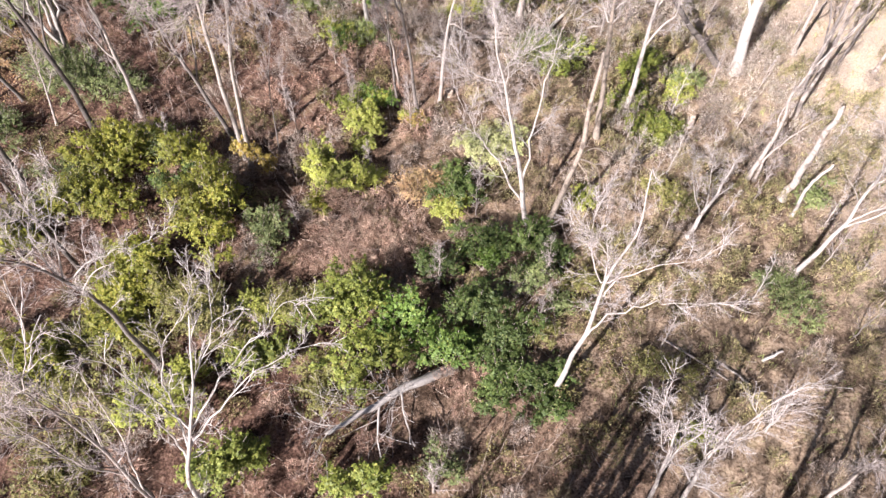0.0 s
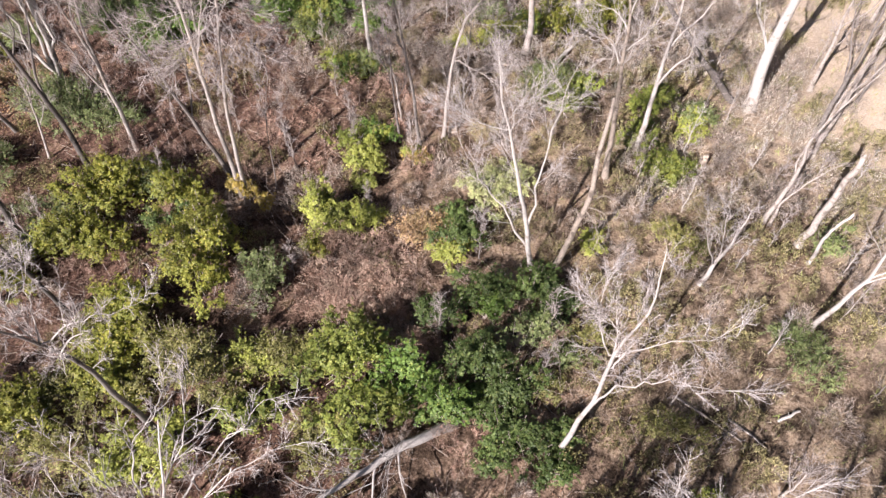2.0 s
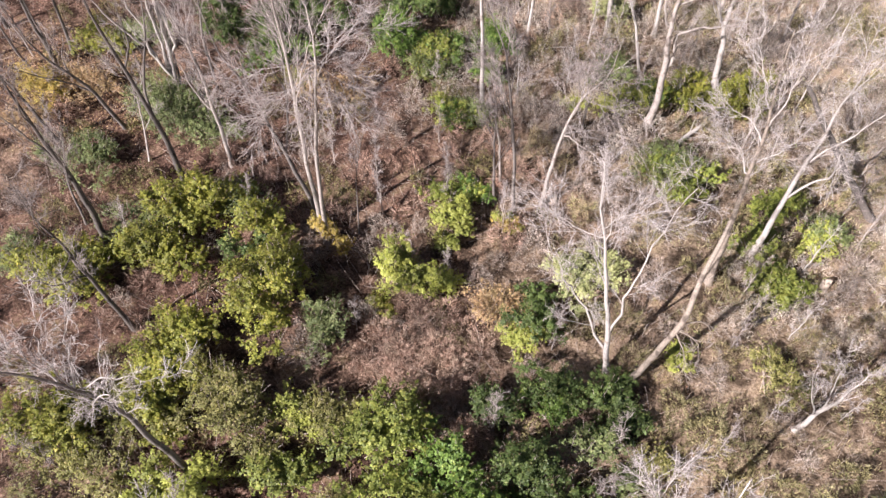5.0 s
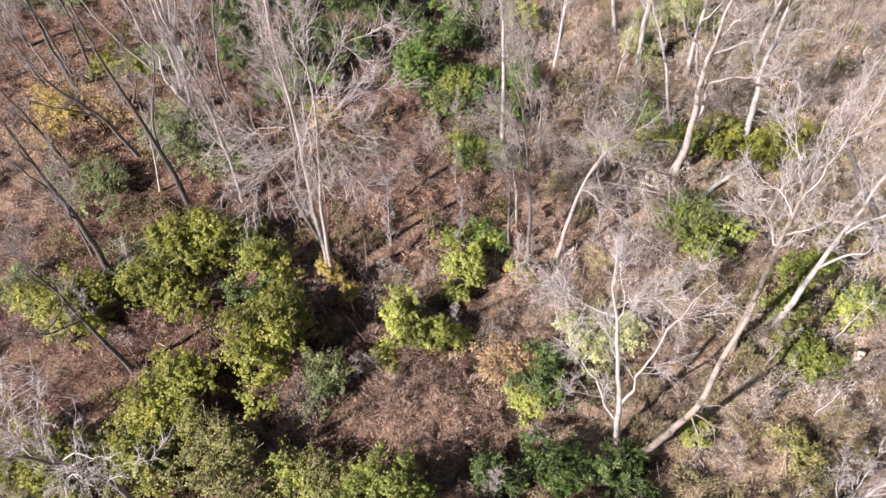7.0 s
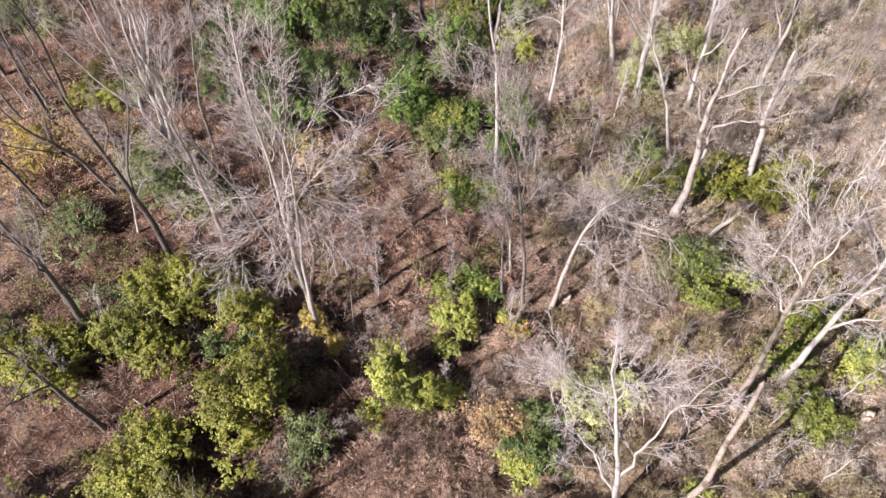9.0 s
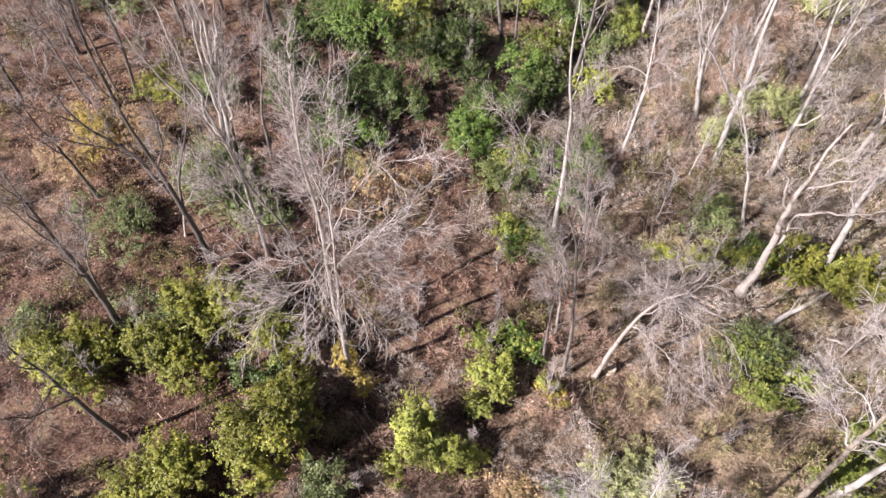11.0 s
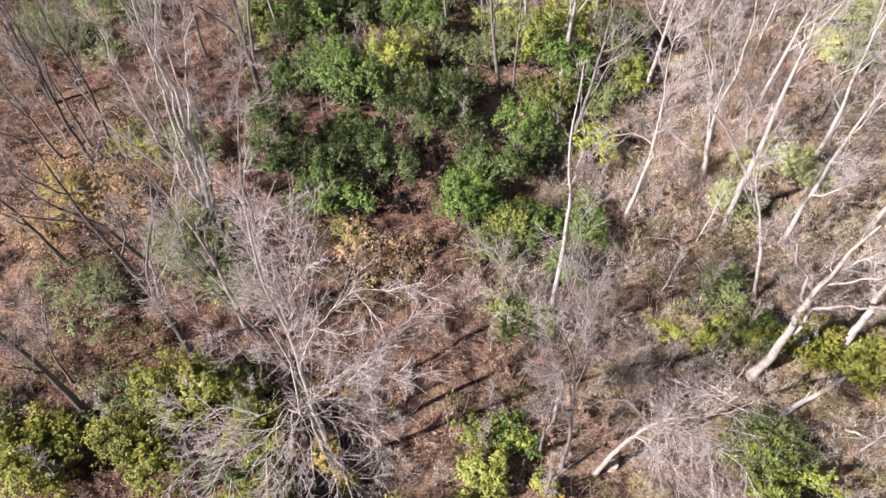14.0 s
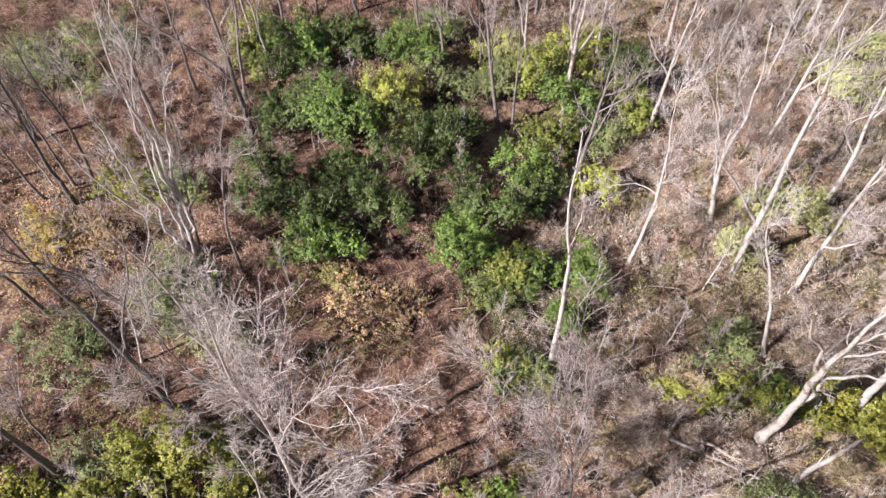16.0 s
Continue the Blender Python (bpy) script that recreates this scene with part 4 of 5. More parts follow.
fallen_log((4.6, 43.4), (5.7, 44.5), 0.14, 'dead', 9)
fallen_log((0.3, 45.8), (5.3, 46.1), 0.1, 'pale', 10)
fallen_log((-4.2, 54.6), (-2.2, 55.4), 0.04, 'pale', 11)
stump(16.6, 37.6, 0.3, 0.9, 5)
stump(4.2, 23.2, 0.22, 1.2, 6)
stump(-0.6, 39.6, 0.35, 0.5, 7)

shrub('yg', -18.0, 31.3, 2.3, 1.9, 4.4, 1)
shrub('gg', -10.8, 25.2, 1.4, 1.6, 3.6, 2)
shrub('dg', -4.5, 21.9, 2.7, 2.3, 5.2, 3)
shrub('bg', -2.1, 20.2, 2.2, 2.0, 5.2, 4)
shrub('dg', -6.3, 20.3, 2.3, 2.0, 5.1, 5)
shrub('li', -8.2, 30.5, 1.5, 1.9, 5.2, 6)
shrub('li', -6.1, 30.4, 1.5, 1.1, 3.4, 7)
shrub('or', -1.9, 30.3, 2.4, 1.9, 2.4, 8)
shrub('dk', 0.5, 29.7, 2.1, 1.5, 3.4, 9)
shrub('li', -0.3, 28.7, 1.3, 1.1, 1.9, 10)
shrub('py', 2.5, 33.4, 2.6, 2.1, 3.6, 11)
shrub('li', -6.0, 35.7, 1.6, 1.2, 2.5, 12)
shrub('li', -5.4, 38.5, 1.1, 0.8, 1.4, 13)
shrub('yl', -2.9, 36.4, 1.0, 0.8, 1.4, 14)
shrub('li', -6.1, 33.7, 0.9, 0.6, 2.0, 15)
shrub('yg', -8.5, 28.5, 0.9, 0.9, 1.8, 16)
shrub('li', -8.6, 44.7, 2.1, 1.6, 2.4, 17)
shrub('gg', -27.6, 39.6, 3.9, 2.7, 3.6, 18)
shrub('ol', -13.3, 19.6, 2.4, 1.9, 4.2, 19)
shrub('yg', -17.6, 20.6, 2.3, 1.9, 3.4, 20)
shrub('ol', -10.2, 20.5, 2.4, 1.8, 2.4, 21)
shrub('ol', -11.5, 19.1, 2.0, 1.4, 3.4, 22)
shrub('li', -16.0, 14.9, 2.0, 1.6, 3.6, 23)
shrub('yg', -22.9, 17.0, 2.8, 2.0, 3.4, 24)
shrub('ol', -21.1, 14.7, 2.6, 1.9, 2.4, 25)
shrub('dk', 2.3, 25.6, 2.2, 1.6, 3.4, 26)
shrub('dk', 4.8, 26.4, 1.8, 1.4, 3.4, 27)
shrub('dk', 2.2, 21.4, 2.1, 1.5, 4.2, 28)
shrub('gg', 5.0, 23.2, 1.8, 1.4, 3.4, 29)
shrub('bg', 0.2, 18.9, 2.2, 1.6, 4.2, 30)
shrub('dk', 3.6, 20.0, 2.3, 1.6, 2.7, 31)
shrub('dg', -3.7, 17.9, 3.0, 2.1, 4.2, 32)
shrub('ol', -6.2, 17.4, 2.3, 1.7, 2.4, 33)
shrub('li', 8.0, 30.0, 1.3, 1.0, 1.8, 34)
shrub('li', -11.9, 50.7, 1.7, 2.0, 3.0, 35)
shrub('dg', 13.8, 36.6, 1.9, 1.4, 2.0, 36)
shrub('gg', 6.7, 43.7, 2.6, 1.8, 2.4, 37)
shrub('gg', -30.2, 25.3, 2.7, 2.0, 2.4, 38)
shrub('yg', -27.6, 24.9, 2.6, 1.9, 3.4, 39)
shrub('yg', -19.0, 21.9, 2.9, 2.2, 4.2, 40)
shrub('ol', -14.1, 20.7, 2.8, 1.9, 4.2, 41)
shrub('ol', -17.6, 20.4, 2.1, 1.5, 2.4, 42)
shrub('yg', -17.8, 18.3, 2.4, 1.7, 3.4, 43)
shrub('ol', -9.5, 21.6, 2.3, 1.6, 2.4, 44)
shrub('gg', -27.8, 39.2, 3.4, 2.8, 4.2, 45)
shrub('gg', -33.0, 45.8, 3.0, 2.1, 3.6, 46)
shrub('gg', -31.7, 34.2, 3.7, 2.6, 2.4, 47)
shrub('or', -37.7, 39.9, 3.9, 2.7, 2.4, 48)
shrub('gg', -19.6, 33.4, 2.8, 2.0, 2.4, 49)
shrub('bg', -15.5, 50.9, 3.2, 2.4, 5.1, 50)
shrub('dk', -13.2, 55.7, 2.8, 3.0, 5.1, 51)
shrub('gg', -12.2, 48.9, 2.6, 1.9, 2.4, 52)
shrub('li', -11.3, 51.4, 2.2, 1.5, 1.8, 53)
shrub('li', -9.2, 45.3, 1.9, 1.3, 1.8, 54)
shrub('gg', -7.8, 45.9, 2.0, 1.4, 1.8, 55)
shrub('li', -5.8, 38.5, 1.0, 0.7, 1.4, 56)
shrub('li', -6.2, 35.3, 1.6, 1.1, 2.5, 57)
shrub('li', -2.8, 36.6, 1.1, 0.8, 1.4, 58)
shrub('li', -6.1, 33.9, 0.8, 0.6, 1.7, 59)
shrub('li', -7.8, 30.0, 1.6, 1.4, 3.4, 60)
shrub('li', -5.6, 30.6, 1.7, 1.3, 1.8, 61)
shrub('or', -2.5, 30.3, 2.4, 1.7, 1.9, 62)
shrub('li', -0.1, 28.9, 1.2, 1.0, 1.8, 63)
shrub('dk', 0.2, 30.8, 1.4, 1.2, 2.4, 64)
shrub('py', 2.0, 33.0, 1.8, 1.8, 3.6, 65)
shrub('dg', 7.2, 43.1, 2.8, 2.0, 2.7, 66)
shrub('li', 3.5, 50.4, 1.8, 1.6, 2.4, 67)
shrub('yg', 6.8, 50.5, 2.3, 1.8, 3.4, 68)
shrub('yg', 10.6, 51.2, 2.9, 2.3, 4.2, 69)
shrub('dg', 13.3, 42.5, 2.4, 1.7, 2.7, 70)
shrub('ol', 13.6, 30.0, 2.5, 1.8, 2.4, 71)
shrub('dg', 14.2, 36.2, 1.8, 1.3, 2.0, 72)
shrub('py', 0.6, 59.1, 2.9, 2.6, 3.6, 73)
shrub('py', 2.7, 63.7, 2.2, 1.9, 3.0, 74)
shrub('li', 16.2, 40.5, 1.9, 1.3, 1.4, 75)
shrub('bg', -27.3, 56.3, 4.5, 3.6, 6.0, 76)
shrub('li', -26.1, 58.9, 2.0, 2.7, 6.0, 77)
shrub('dk', -28.7, 54.2, 3.0, 2.7, 6.0, 78)
shrub('dk', -21.5, 49.9, 3.4, 2.4, 5.3, 79)
shrub('bg', -22.3, 47.1, 2.2, 1.6, 4.6, 80)
shrub('bg', -24, 46, 2.2, 1.8, 4.2, 81)
shrub('dk', -24.4, 47.8, 2.3, 2, 6.3, 82)
shrub('dk', -20.3, 58.5, 2.8, 3.1, 4.2, 83)
shrub('bg', -15.0, 51.0, 2.9, 2.0, 3.0, 85)
shrub('bg', -14.3, 57.7, 2.1, 2.5, 6.0, 86)
shrub('bg', -11.2, 51.2, 2.4, 1.8, 3.3, 87)
shrub('bg', -7.7, 52.5, 2.2, 2.0, 3.8, 88)
shrub('dg', -14.0, 61.1, 2.2, 2.6, 6.0, 89)
shrub('li', -16.4, 69.1, 3.3, 3.0, 6.0, 90)
shrub('dg', -17.8, 66.2, 2.7, 2.4, 6.0, 91)
shrub('dk', -12.4, 69.9, 2.5, 3.0, 6.0, 92)
shrub('li', -9.5, 59.3, 2.1, 1.7, 3.8, 93)
shrub('bg', -9.1, 44.6, 1.4, 1.9, 2.4, 94)
shrub('gg', -6.7, 44.8, 1.9, 1.4, 2.2, 95)
shrub('gg', 1.5, 52.5, 2.7, 2.4, 2.4, 96)
shrub('bg', 4.3, 50.8, 2.1, 1.8, 2.2, 97)
shrub('li', 1.6, 49.4, 1.5, 1.1, 1.6, 98)
shrub('li', -0.4, 48.4, 1.2, 0.8, 1.4, 99)
shrub('py', 0.4, 63.6, 2.3, 2.1, 2.4, 100)
shrub('py', 3.2, 65.2, 2.4, 1.9, 2.4, 101)
shrub('py', 2.8, 76.8, 4.3, 3.0, 3.6, 102)
shrub('py', 3.9, 81.7, 3.3, 2.3, 3.6, 103)
shrub('or', -18.0, 44.9, 3.3, 2.3, 2.4, 104)
shrub('gg', -29.7, 40.9, 2.4, 2.3, 2.4, 105)
shrub('yg', -36.9, 44.8, 2.4, 2.3, 2.4, 106)
shrub('or', -38.2, 36.3, 2.8, 2.0, 1.9, 107)
shrub('gg', -25.0, 38.8, 2.6, 2.3, 2.4, 108)
shrub('gg', -25.5, 29.9, 3.2, 2.3, 2.4, 109)
shrub('yg', -21.3, 33.3, 2.5, 2.0, 2.4, 110)
shrub('yg', -25.9, 26.9, 3.4, 2.4, 2.4, 111)
shrub('gg', 6.7, 45.3, 3.0, 2.1, 1.9, 112)
shrub('li', 9.7, 52.3, 2.1, 1.9, 1.9, 113)
shrub('yg', 7.7, 52.0, 1.6, 1.4, 1.7, 114)
shrub('bg', -5.8, 38.2, 1.4, 1.0, 1.7, 115)
shrub('dg', -7.3, 37.9, 1.6, 1.2, 1.8, 116)
shrub('dk', -32.3, 62.5, 3.9, 3.0, 6.0, 117)
shrub('bg', -34.6, 60.5, 2.8, 3.0, 6.0, 118)
shrub('dk', -32.5, 54.1, 2.3, 3.0, 6.0, 119)
shrub('dk', -29.1, 49.3, 2.4, 2.2, 6.3, 120)
shrub('gg', -24.1, 63.0, 2.7, 2.9, 4.2, 121)
shrub('gg', -10.6, 64.4, 2.1, 2.3, 3.0, 122)
shrub('gg', -27.5, 67.1, 3.5, 2.5, 4.2, 123)
shrub('gg', -51.0, 50.2, 5.1, 3.6, 1.8, 124)
shrub('gg', -49.6, 54.5, 3.8, 2.8, 3.6, 125)
shrub('dg', -11.3, 71.3, 2.0, 2.5, 3.6, 126)
shrub('dg', -3.4, 11.0, 2.2, 1.5, 4.2, 127)
shrub('dg', -10.5, 11.8, 2.7, 2.0, 4.2, 128)
shrub('ol', -18.0, 14.9, 3.0, 2.1, 2.4, 129)
shrub('yg', -21.9, 16.7, 2.7, 2.3, 3.4, 130)
shrub('ol', -18.2, 18.4, 3.5, 2.4, 2.6, 131)
shrub('ol', -14.5, 20.6, 2.6, 1.9, 3.4, 132)
shrub('li', -14.6, 15.2, 2.4, 2.1, 3.6, 133)
shrub('dg', -10.3, 17.3, 2.4, 1.8, 3.4, 134)
shrub('li', -10.5, 21.0, 2.1, 1.5, 2.4, 135)
shrub('ol', -6.5, 15.8, 1.9, 1.4, 2.4, 136)
shrub('dk', 3.7, 16.9, 1.9, 2.0, 2.7, 137)
shrub('dk', 1.5, 18.9, 1.6, 1.4, 1.9, 138)
shrub('dk', 5.5, 15.8, 1.5, 1.1, 2.2, 139)
shrub('ol', 12.6, 18.1, 2.0, 1.4, 2.2, 140)
shrub('gg', 19.1, 24.3, 1.8, 1.3, 1.4, 141)
shrub('gg', 20.8, 22.9, 2.3, 1.6, 1.2, 142)
shrub('li', 13.4, 14.5, 1.2, 0.9, 1.4, 143)
shrub('gg', 23.3, 31.2, 1.8, 1.4, 1.7, 144)
shrub('gg', 16.9, 41.7, 1.9, 1.5, 1.9, 145)
shrub('dg', 13.5, 35.9, 2.0, 1.4, 2.2, 146)
shrub('dg', 12.5, 39.5, 1.6, 1.9, 2.4, 147)
shrub('ol', -19.7, 10.4, 3.4, 2.4, 2.4, 148)
shrub('gg', 0.3, 12.3, 1.9, 1.3, 1.8, 149)
shrub('bg', -26.0, 63.8, 3.2, 2.4, 6.0, 151)
shrub('gg', -20.3, 63.7, 3.2, 2.8, 4.2, 152)
shrub('bg', -13.2, 64.7, 2.6, 2.8, 6.0, 153)
shrub('dg', -37.5, 58.5, 2.6, 3.1, 4.2, 154)
shrub('ol', -21.3, 45.5, 1.8, 1.3, 2.2, 155)
shrub('dg', -12.4, 49.1, 1.8, 1.2, 1.8, 156)
# low deep green shrub added to darken a hollow that lies in shade
shrub('dk', -25.2, 52.6, 2.8, 2.0, 2.6, 157)
shrub('dk', -21, 55, 3.3, 2.6, 6.3, 158)
shrub('dk', -27, 47.5, 2.3, 1.9, 5.3, 159)
shrub('dk', -15.7, 53.9, 2.7, 2.0, 4.5, 160)
shrub('li', -24.5, 59.4, 2.1, 2.7, 4.2, 161)
shrub('bg', -7.6, 49.3, 2.2, 1.5, 2.4, 162)
shrub('li', -20.1, 67.1, 3.3, 2.4, 6.0, 163)
shrub('dg', -10.0, 67.0, 2.2, 2.4, 3.6, 164)
shrub('yg', -23.2, 31.0, 3.6, 2.5, 5.0, 165)
shrub('yg', -22.6, 28.1, 3.1, 2.2, 3.7, 166)
shrub('yg', -14.4, 25.3, 2.4, 3.1, 5.6, 167)
shrub('yg', -14.6, 29.0, 2.5, 1.9, 6.0, 168)
shrub('yg', -27.6, 24.9, 3.2, 2.3, 3.4, 169)
shrub('yg', -17.8, 22.8, 2.0, 2.5, 4.1, 170)
shrub('yg', -14.5, 27.1, 2.5, 2.2, 6.0, 182)
shrub('dk', -17.3, 29.3, 1.7, 1.2, 3.4, 171)
shrub('gg', -11.3, 26.2, 1.5, 1.7, 3.6, 172)
shrub('yl', -13.5, 31.9, 0.7, 0.6, 5.0, 173)
shrub('yl', -12.2, 31.8, 0.7, 0.6, 2.4, 174)
shrub('yl', -14.2, 33.0, 0.8, 1.1, 2.4, 175)
shrub('yl', -37.3, 38.6, 2.3, 2.0, 3.2, 190)
shrub('yl', -39.6, 38.9, 1.6, 1.4, 2.6, 191)
# added low shrubs; the deep green ones stand in for shade between the olive
shrub('dk', 5.9, 27.0, 1.4, 1.1, 1.9, 192)
shrub('dk', 5.6, 24.4, 1.3, 1.2, 1.7, 193)
shrub('gg', 6.9, 22.4, 1.5, 1.2, 1.6, 194)
shrub('ol', 8.0, 24.0, 1.5, 1.3, 1.4, 195)
shrub('dk', 7.0, 25.6, 1.1, 1.0, 1.4, 196)
shrub('ol', 5.6, 20.4, 1.6, 1.3, 1.6, 197)
shrub('dk', -0.9, 24.0, 1.8, 1.5, 3.7, 176)
shrub('dk', 1.4, 21.3, 1.7, 1.4, 3.7, 177)
shrub('dk', 0.2, 18.7, 1.7, 1.3, 3.4, 178)
shrub('bg', 2.2, 24.7, 1.5, 1.3, 2.4, 179)
shrub('dk', 3.6, 18.8, 1.5, 1.2, 1.9, 180)
shrub('dk', 5.6, 17.2, 1.7, 1.2, 2.7, 181)

# ---- the woods around, and young trees between the large ones ----
def woods(count, x0, x1, y0, y1, barks, tall, seed, gap=2.6, **more):
    rng = random.Random(seed)
    made = 0
    for _ in range(count * 12):
        x, y = rng.uniform(x0, x1), rng.uniform(y0, y1)
        if made == count or any((x - a) ** 2 + (y - b) ** 2 < gap * gap for a, b in TREE_AT):
            continue
        h = tall * rng.uniform(0.75, 1.2)
        dx, dy = rng.uniform(-0.9, 0.9) * h / 14, rng.uniform(-0.9, 0.9) * h / 14
        bare_tree(rng.choice(barks), h * rng.uniform(0.009, 0.015), [(x, y, 0), (x + dx * 0.4, y + dy * 0.3, h * 0.5), (x + dx, y + dy, h)], h * 0.2, seed=seed * 100 + made, **more)
        made += 1


woods(15, 23, 38, 36, 72, ["pale", "pale", "grey"], 14, 41, shoots=10, twigs=5, tips=2)
woods(19, -8, 26, 60, 96, ["white", "pale", "grey"], 12, 42, gap=3.4, forks=6, shoots=14, twigs=6, tips=3)
woods(26, -62, -20, 50, 92, ["grey", "pale", "grey"], 13, 43, shoots=9, twigs=5, tips=2)
woods(10, -20, 0, 64, 92, ["grey", "pale"], 13, 44, shoots=9, twigs=5, tips=2)
woods(5, -58, -44, 20, 46, ["dark", "grey"], 14, 45, shoots=9, twigs=5, tips=2)
woods(7, -25, 30, -10, 4, ["pale", "grey"], 14, 46, shoots=6, twigs=3, tips=2)
SAPLING = dict(crown=0.12, label="young leafless sapling with thin pale twigs", name="sapling", group="saplings")
woods(85, -30, 24, 8, 72, ["grey", "pale", "pale"], 4.2, 47, gap=1.6, shoots=13, twigs=7, tips=3, **SAPLING)
woods(45, -7, 20, 46, 86, ["pale", "grey", "white"], 5.0, 48, gap=1.7, shoots=13, twigs=6, tips=2, **SAPLING)
woods(22, 11, 27, 22, 50, ["pale", "white"], 4.2, 49, gap=1.7, shoots=12, twigs=6, tips=2, **SAPLING)

# ---- undergrowth, litter and dead wood ----
EDGE = [(-24, -3), (26, -3), (37, 54), (6, 95), (-66, 57)]     # the stretch of woods that the flight looks down on


def inside(x, y):
    ok = np.ones(len(x), bool)
    for (ax, ay), (bx, by) in zip(EDGE, EDGE[1:] + EDGE[:1]):
        ok &= (bx - ax) * (y - ay) - (by - ay) * (x - ax) > 0
    return ok


def scatter(n, rng):
    x, y = rng.uniform(-66, 38, n), rng.uniform(-3, 95, n)
    ok = inside(x, y)
    return x[ok], y[ok]


def field(x, y, s, phase):
    """A soft random field, about -1 to 1, that changes over s metres."""
    u, v = x + 0.4 * s * np.sin(y / (1.3 * s) + phase), y + 0.4 * s * np.sin(x / (1.1 * s) - phase)
    return (np.sin(u / s + phase) * np.cos(v / (0.8 * s) + 1.7 * phase) + np.sin((u + v) / (0.53 * s) + 2.3 * phase) + np.sin((0.7 * u - 1.1 * v) / (0.37 * s) + 0.6 * phase)) / 2.4


def open_floor(x, y):
    """How far the floor lies open (bare litter): 1 in the clearing and on the sandy side, 0 in the thick of the woods."""
    left = np.clip((-20 - x) / 5, 0, 1) * np.clip((54 - y) / 8, 0, 1)
    right = np.clip((x + 0.25 * y - 31) / 9, 0, 1)
    near = np.exp(-((x - 12) / 7) ** 2 - ((y - 12) / 6) ** 2) + np.exp(-((x - 21) / 5.5) ** 2 - ((y - 20) / 10) ** 2)
    return np.clip(near * (0.85 - 0.4 * field(x, y, 3.0, 1.0)) + left * (0.75 - 0.6 * field(x, y, 4.0, 3.0)) + right * (0.8 - 0.5 * field(x, y, 4.0, 0.2)), 0, 1)


def lumps(gap, seed):
    """Places for the bushes of the undergrowth: no two closer than the gap, few on the open floor or in the shadow
    stretch behind shrubs.
    """
    rng = np.random.default_rng(seed)
    x, y = scatter(25000, rng)
    u = rng.random(len(x))
    cells, out = {}, []
    bare = open_floor(x, y)
    pool = field(x, y, 2.1, 7.3)
    for a in range(len(x)):
        # bushes left out where shrub shadows fall, so the bare floor deepens the shade
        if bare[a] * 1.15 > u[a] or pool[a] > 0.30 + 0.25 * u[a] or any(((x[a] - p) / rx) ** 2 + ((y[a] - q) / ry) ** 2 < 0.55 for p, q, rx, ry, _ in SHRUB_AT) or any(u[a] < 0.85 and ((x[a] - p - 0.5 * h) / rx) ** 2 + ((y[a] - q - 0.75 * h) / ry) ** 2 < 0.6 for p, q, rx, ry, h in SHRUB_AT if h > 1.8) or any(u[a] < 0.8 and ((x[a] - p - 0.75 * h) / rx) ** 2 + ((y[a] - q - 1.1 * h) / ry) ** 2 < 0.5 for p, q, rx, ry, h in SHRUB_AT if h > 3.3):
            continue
        cx, cy = int(x[a] // gap), int(y[a] // gap)
        near = (q for i in (-1, 0, 1) for k in (-1, 0, 1) for q in cells.get((cx + i, cy + k), ()))
        if all((x[a] - p) ** 2 + (y[a] - q) ** 2 > gap * gap for p, q in near):
            cells.setdefault((cx, cy), []).append((x[a], y[a]))
            out.append((x[a], y[a]))
    return np.array(out)


def undergrowth(name, spots, seed, per, tall, size, width, out_facing, material, label):
    """Rounded bushes of fine shoots that spread from a foot on the floor; each shoot or leaf is a thin sliver."""
    rng = np.random.default_rng(seed)
    x, y = spots[:, 0], spots[:, 1]
    n0 = len(x)
    r = 0.7 + 0.95 * rng.random(n0) ** 1.3
    h = tall * (0.5 + 0.9 * rng.random(n0)) * r ** 0.6
    m = (per * r * (0.4 * r + 0.6 * h)).astype(int) + 30
    i = np.repeat(np.arange(n0), m)
    n = len(i)
    d = unit(rng.normal(size=(n, 3)) + np.array([0, 0, 0.25]))
    d[:, 2] = np.abs(d[:, 2])
    turn = rng.random(n0) * 6.28
    a = np.arctan2(d[:, 1], d[:, 0]) + turn[i]
    lump = 0.78 + 0.24 * np.sin(3 * a + i) + 0.16 * np.sin(7 * a - 2 * i) * d[:, 2]
    f = (0.62 + 0.38 * rng.random(n) ** 0.5) * lump
    pos = np.stack([x[i] + d[:, 0] * f * r[i], y[i] + d[:, 1] * f * r[i], height(x[i], y[i]) + 0.05 + d[:, 2] * f * h[i]], -1)
    way = unit(d * np.array([0.9, 0.9, 1.0]) + rng.normal(0, 0.45, (n, 3)))
    face = unit(d * out_facing + rng.normal(size=(n, 3)))
    across = unit(np.cross(way, face))
    s = (size * (0.55 + 0.9 * rng.random(n)))[:, None]
    w = width * (0.7 + 0.6 * rng.random(n))[:, None]
    v = np.stack([pos - way * s * 0.5 - across * w * 0.5, pos - way * s * 0.5 + across * w * 0.5, pos + way * s * 0.5], 1)
    ob = new(name, mesh_of(name, v.reshape(-1, 3), np.arange(n * 3).reshape(n, 3), material))
    tagged(ob, label, "undergrowth", kind="stuff")


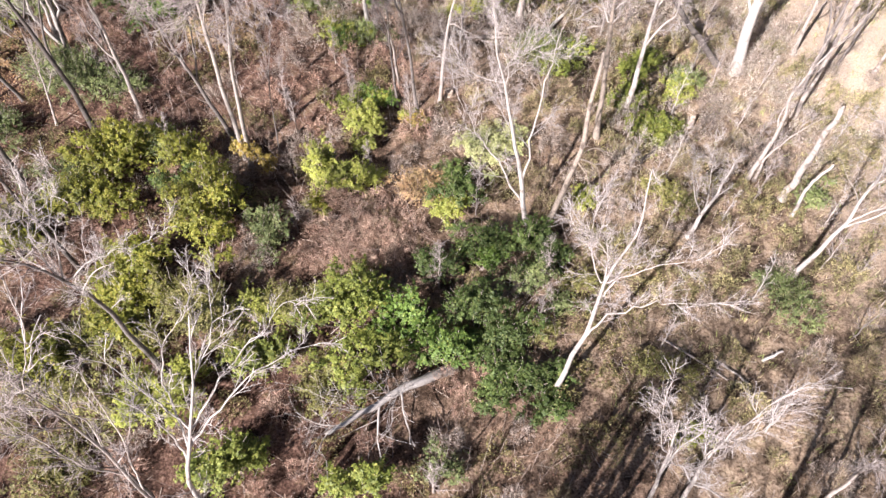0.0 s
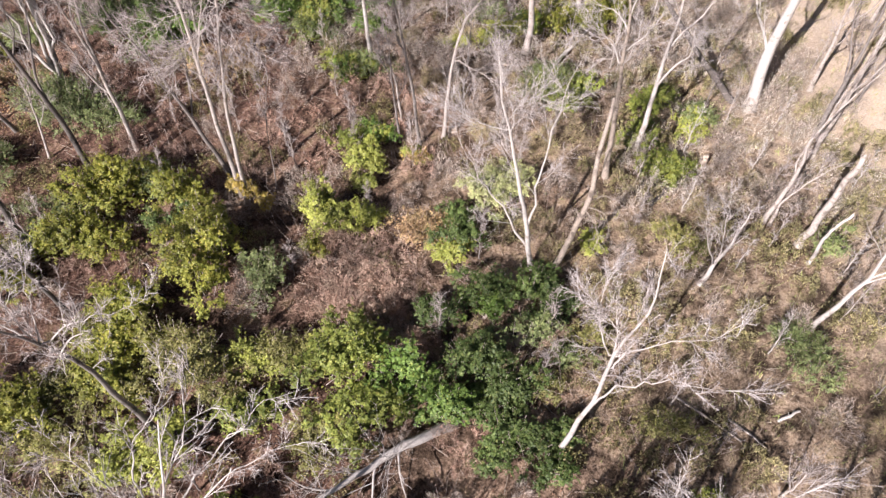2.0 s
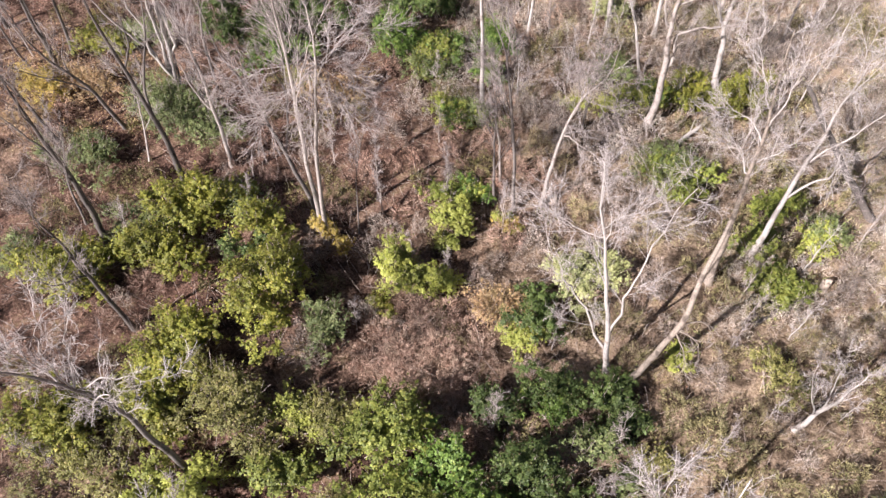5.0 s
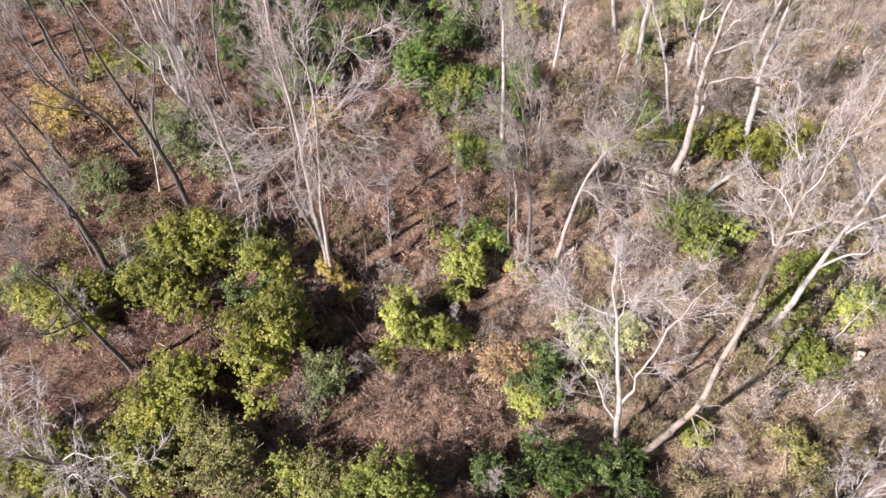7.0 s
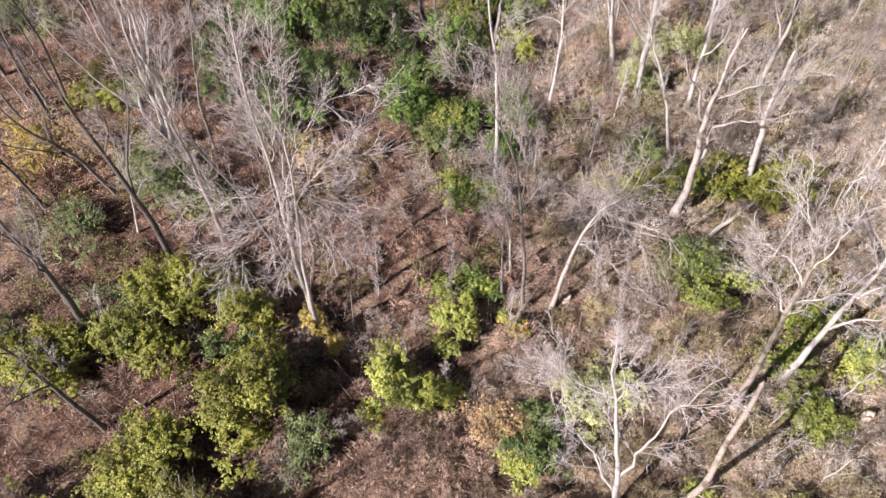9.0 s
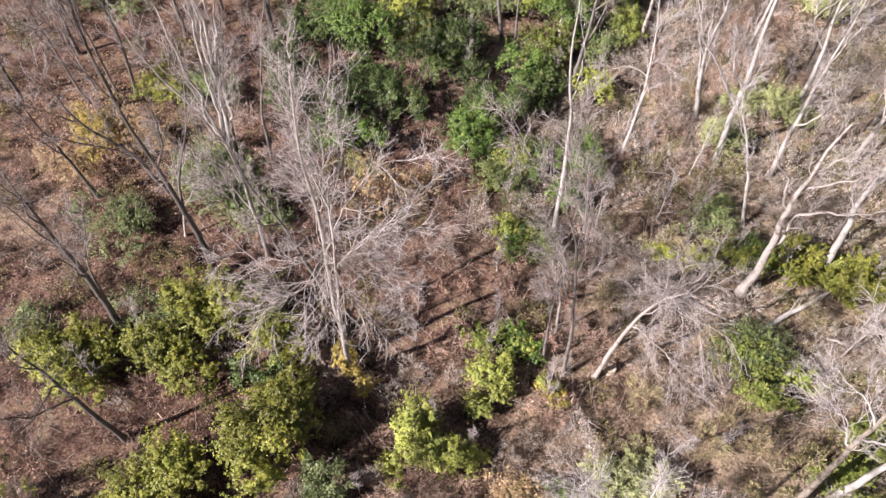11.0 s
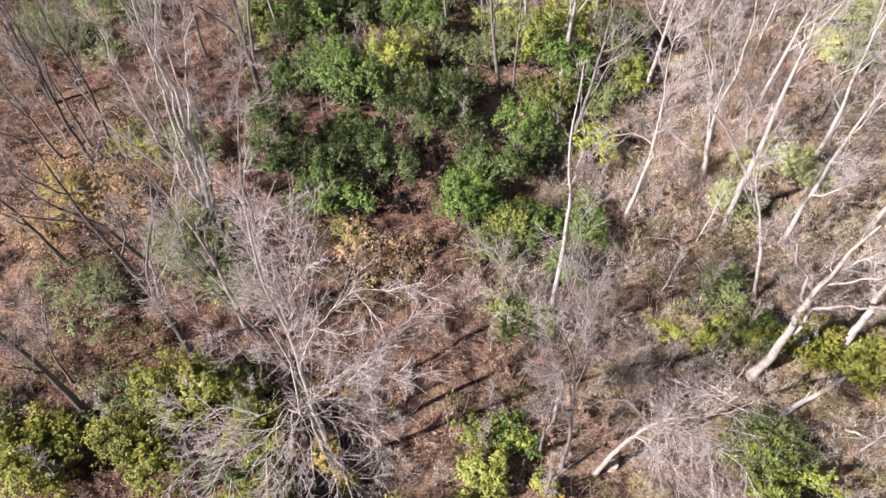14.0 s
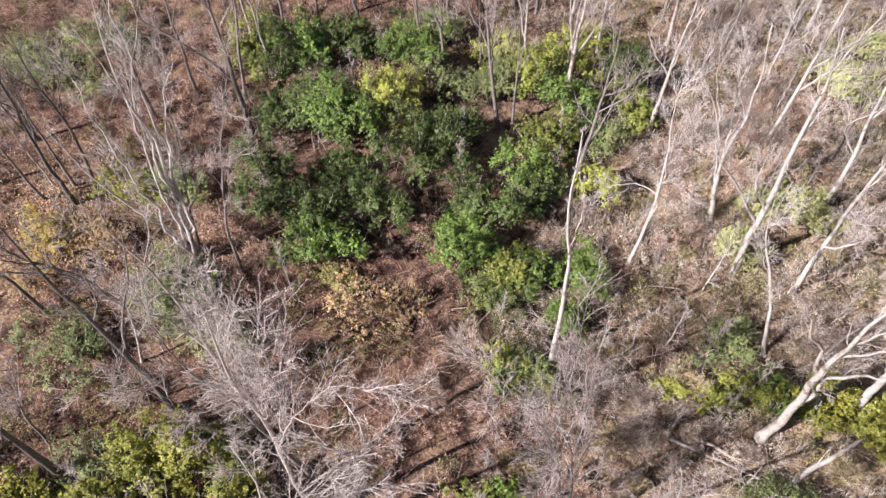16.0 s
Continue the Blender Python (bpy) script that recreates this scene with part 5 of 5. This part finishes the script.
def brush():
    """Thin brown canes that stand up out of the undergrowth."""
    rng = np.random.default_rng(21)
    x, y = scatter(16000, rng)
    keep = (field(x, y, 5.0, 0.4) > -0.3) & (open_floor(x, y) < 0.3 + 0.4 * rng.random(len(x)))
    x, y = x[keep], y[keep]
    n = len(x)
    h = 0.8 + 1.9 * rng.random(n) ** 2
    lean = rng.normal(0, 0.4, (n, 2)) * h[:, None]
    t = np.linspace(0, 1, 2)
    pts = np.stack([x[:, None] + lean[:, :1] * t**1.5, y[:, None] + lean[:, 1:] * t**1.5, (height(x, y) - 0.03)[:, None] + h[:, None] * t], -1)
    rad = np.full((n, 2), 0.012) * np.linspace(1.1, 0.6, 2)
    ob = new("brush", mesh_of("brush", *tubes(pts, rad, 3), STEM))
    tagged(ob, "thin bare canes standing in the undergrowth", "brush", kind="stuff")


def dry_grass():
    """Short tufts of straw-coloured grass and weeds where the floor is open and sunny."""
    rng = np.random.default_rng(36)
    x, y = scatter(15000, rng)
    keep = (x + 0.2 * y + 5 * field(x, y, 3.0, 4.0) > 11 + 9 * rng.random(len(x)))
    x, y = x[keep], y[keep]
    i = np.repeat(np.arange(len(x)), 9)
    n = len(i)
    foot = np.stack([x[i], y[i], height(x[i], y[i])], -1) + rng.normal(0, 0.2, (n, 3)) * np.array([1, 1, 0])
    tip = foot + np.stack([*(rng.normal(0, 0.13, (2, n))), 0.12 + 0.3 * rng.random(n)], -1)
    side = unit(rng.normal(size=(n, 3))) * 0.022
    v = np.stack([foot - side, foot + side, tip + side * 0.4, tip - side * 0.4], 1)
    ob = new("dry_grass", mesh_of("dry_grass", v.reshape(-1, 3), np.arange(n * 4).reshape(n, 4), THICKET["straw"]))
    tagged(ob, "short dry straw-coloured grass and green weeds", "grass", kind="stuff")


def litter(name, n, seed, material, label, where, box=(-66, -3, 38, 95)):
    """Single fallen leaves on the ground."""
    rng = np.random.default_rng(seed)
    x, y = rng.uniform(box[0], box[2], n), rng.uniform(box[1], box[3], n)
    x, y = x[inside(x, y)], y[inside(x, y)]
    keep = where(x, y, rng.random(len(x)))
    x, y = x[keep], y[keep]
    pos = np.stack([x, y, height(x, y) + 0.03 + 0.06 * rng.random(len(x))], -1)
    ob = new(name, mesh_of(name, *leaf_cards(pos, np.array([0, 0, 1.0]), 0.1, rng, 0.8), material))
    tagged(ob, label, "leaf litter", kind="stuff")


def dead_sticks():
    """Broken twigs that lie on the floor."""
    rng = np.random.default_rng(27)
    x, y = scatter(9000, rng)
    n = len(x)
    ang, ln = rng.random(n) * 6.28, 0.25 + 1.1 * rng.random(n) ** 2
    d = np.stack([np.cos(ang), np.sin(ang), rng.normal(0.08, 0.12, n)], -1) * ln[:, None]
    a = np.stack([x, y, height(x, y) + 0.05], -1)
    pts = np.stack([a, a + d], 1)
    ob = new("dead_sticks", mesh_of("dead_sticks", *tubes(pts, np.array([0.016, 0.009]) * (0.7 + 0.7 * rng.random((n, 1))), 3), TWIG["dead"]))
    tagged(ob, "broken dead twigs lying on the forest floor", "deadwood", kind="stuff")


PINK = (-4.9, 25.9)       # a thick stand of dry brush beside the clearing
brush()
dead_sticks()
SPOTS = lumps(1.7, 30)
_extra = np.random.default_rng(9).normal(size=(74, 2)) * np.array([1.9, 1.5]) + np.array(PINK)
_kind = field(SPOTS[:, 0], SPOTS[:, 1], 3.2, 0.9) + 0.3 * np.clip((SPOTS[:, 0] + 4) / 8, 0, 1) + 0.6 * ((SPOTS[:, 1] > 50) & (SPOTS[:, 0] > -12)) + 0.5 * np.random.default_rng(5).normal(size=len(SPOTS)) * 0.6
_green = field(SPOTS[:, 0], SPOTS[:, 1], 4.5, 2.2) + 0.35 * np.random.default_rng(6).normal(size=len(SPOTS))
_olive = _green + 0.2 * np.clip((SPOTS[:, 0] + 2) / 8, 0, 1) > 0.26
_grey = ~_olive & (_kind > 0.2)
_tan = SPOTS[:, 0] + 0.2 * SPOTS[:, 1] + 6 * field(SPOTS[:, 0], SPOTS[:, 1], 3.0, 5.1) > 8
# every bush inside this oval is of the olive kind
_olive_oval = ((SPOTS[:, 0] - 7.5) / 4.5) ** 2 + ((SPOTS[:, 1] - 20) / 7) ** 2 < 1
_olive, _tan, _grey = _olive | _olive_oval, _tan & ~_olive_oval, _grey & ~_olive_oval
_brown = ~_olive & ~_grey
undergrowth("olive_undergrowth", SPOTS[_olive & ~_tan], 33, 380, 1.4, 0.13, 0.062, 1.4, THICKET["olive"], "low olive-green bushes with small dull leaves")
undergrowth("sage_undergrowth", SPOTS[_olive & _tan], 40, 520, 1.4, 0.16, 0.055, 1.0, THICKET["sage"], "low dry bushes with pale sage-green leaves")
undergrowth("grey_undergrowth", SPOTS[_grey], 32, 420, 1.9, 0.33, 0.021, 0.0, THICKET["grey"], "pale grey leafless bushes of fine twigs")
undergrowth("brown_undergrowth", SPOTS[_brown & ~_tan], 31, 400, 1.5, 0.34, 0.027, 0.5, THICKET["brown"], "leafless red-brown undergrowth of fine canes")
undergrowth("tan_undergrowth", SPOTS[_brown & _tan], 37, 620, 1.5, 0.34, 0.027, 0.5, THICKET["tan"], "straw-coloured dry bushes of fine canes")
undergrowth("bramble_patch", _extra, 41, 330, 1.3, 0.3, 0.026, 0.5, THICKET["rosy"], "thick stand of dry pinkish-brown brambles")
dry_grass()
_pale = lumps(1.25, 38)
_pale = _pale[(_pale[:, 1] < 88) & (((_pale[:, 0] > -12) & (_pale[:, 0] + 0.25 * _pale[:, 1] < 30) & (_pale[:, 1] > 44)) | ((_pale[:, 0] > 11) & (_pale[:, 1] > 33) & (_pale[:, 0] + 0.25 * _pale[:, 1] < 37)))]
_rosy = np.random.default_rng(10).normal(size=(110, 2)) * np.array([3.2, 6.5]) + np.array((-1.5, 69.0))
undergrowth("bramble_patch", _rosy, 43, 300, 1.4, 0.32, 0.027, 0.5, THICKET["rosy"], "thick stand of dry pinkish-brown brambles")
undergrowth("pale_undergrowth", _pale, 39, 190, 1.9, 0.32, 0.022, 0.0, THICKET["pale"], "pale lavender-grey haze of bare shrub twigs")
litter("leaf_litter", 190000, 22, LITTER, "dry brown and tan fallen leaves", lambda x, y, u: (0.5 * field(x, y, 3.0, 1.2) + 0.7 * open_floor(x, y) + 0.5 * u > 0.3) & (x + 0.1 * y < 9 + 6 * u) & (field(x, y, 2.1, 7.3) < 0.34))
litter("golden_leaf_litter", 42000, 24, GOLD, "golden tan fallen leaves lying thick on the floor", lambda x, y, u: (x + 38) ** 2 / 90 + (y - 41) ** 2 / 50 < 1.3 * u, (-52, 30, -27, 53))
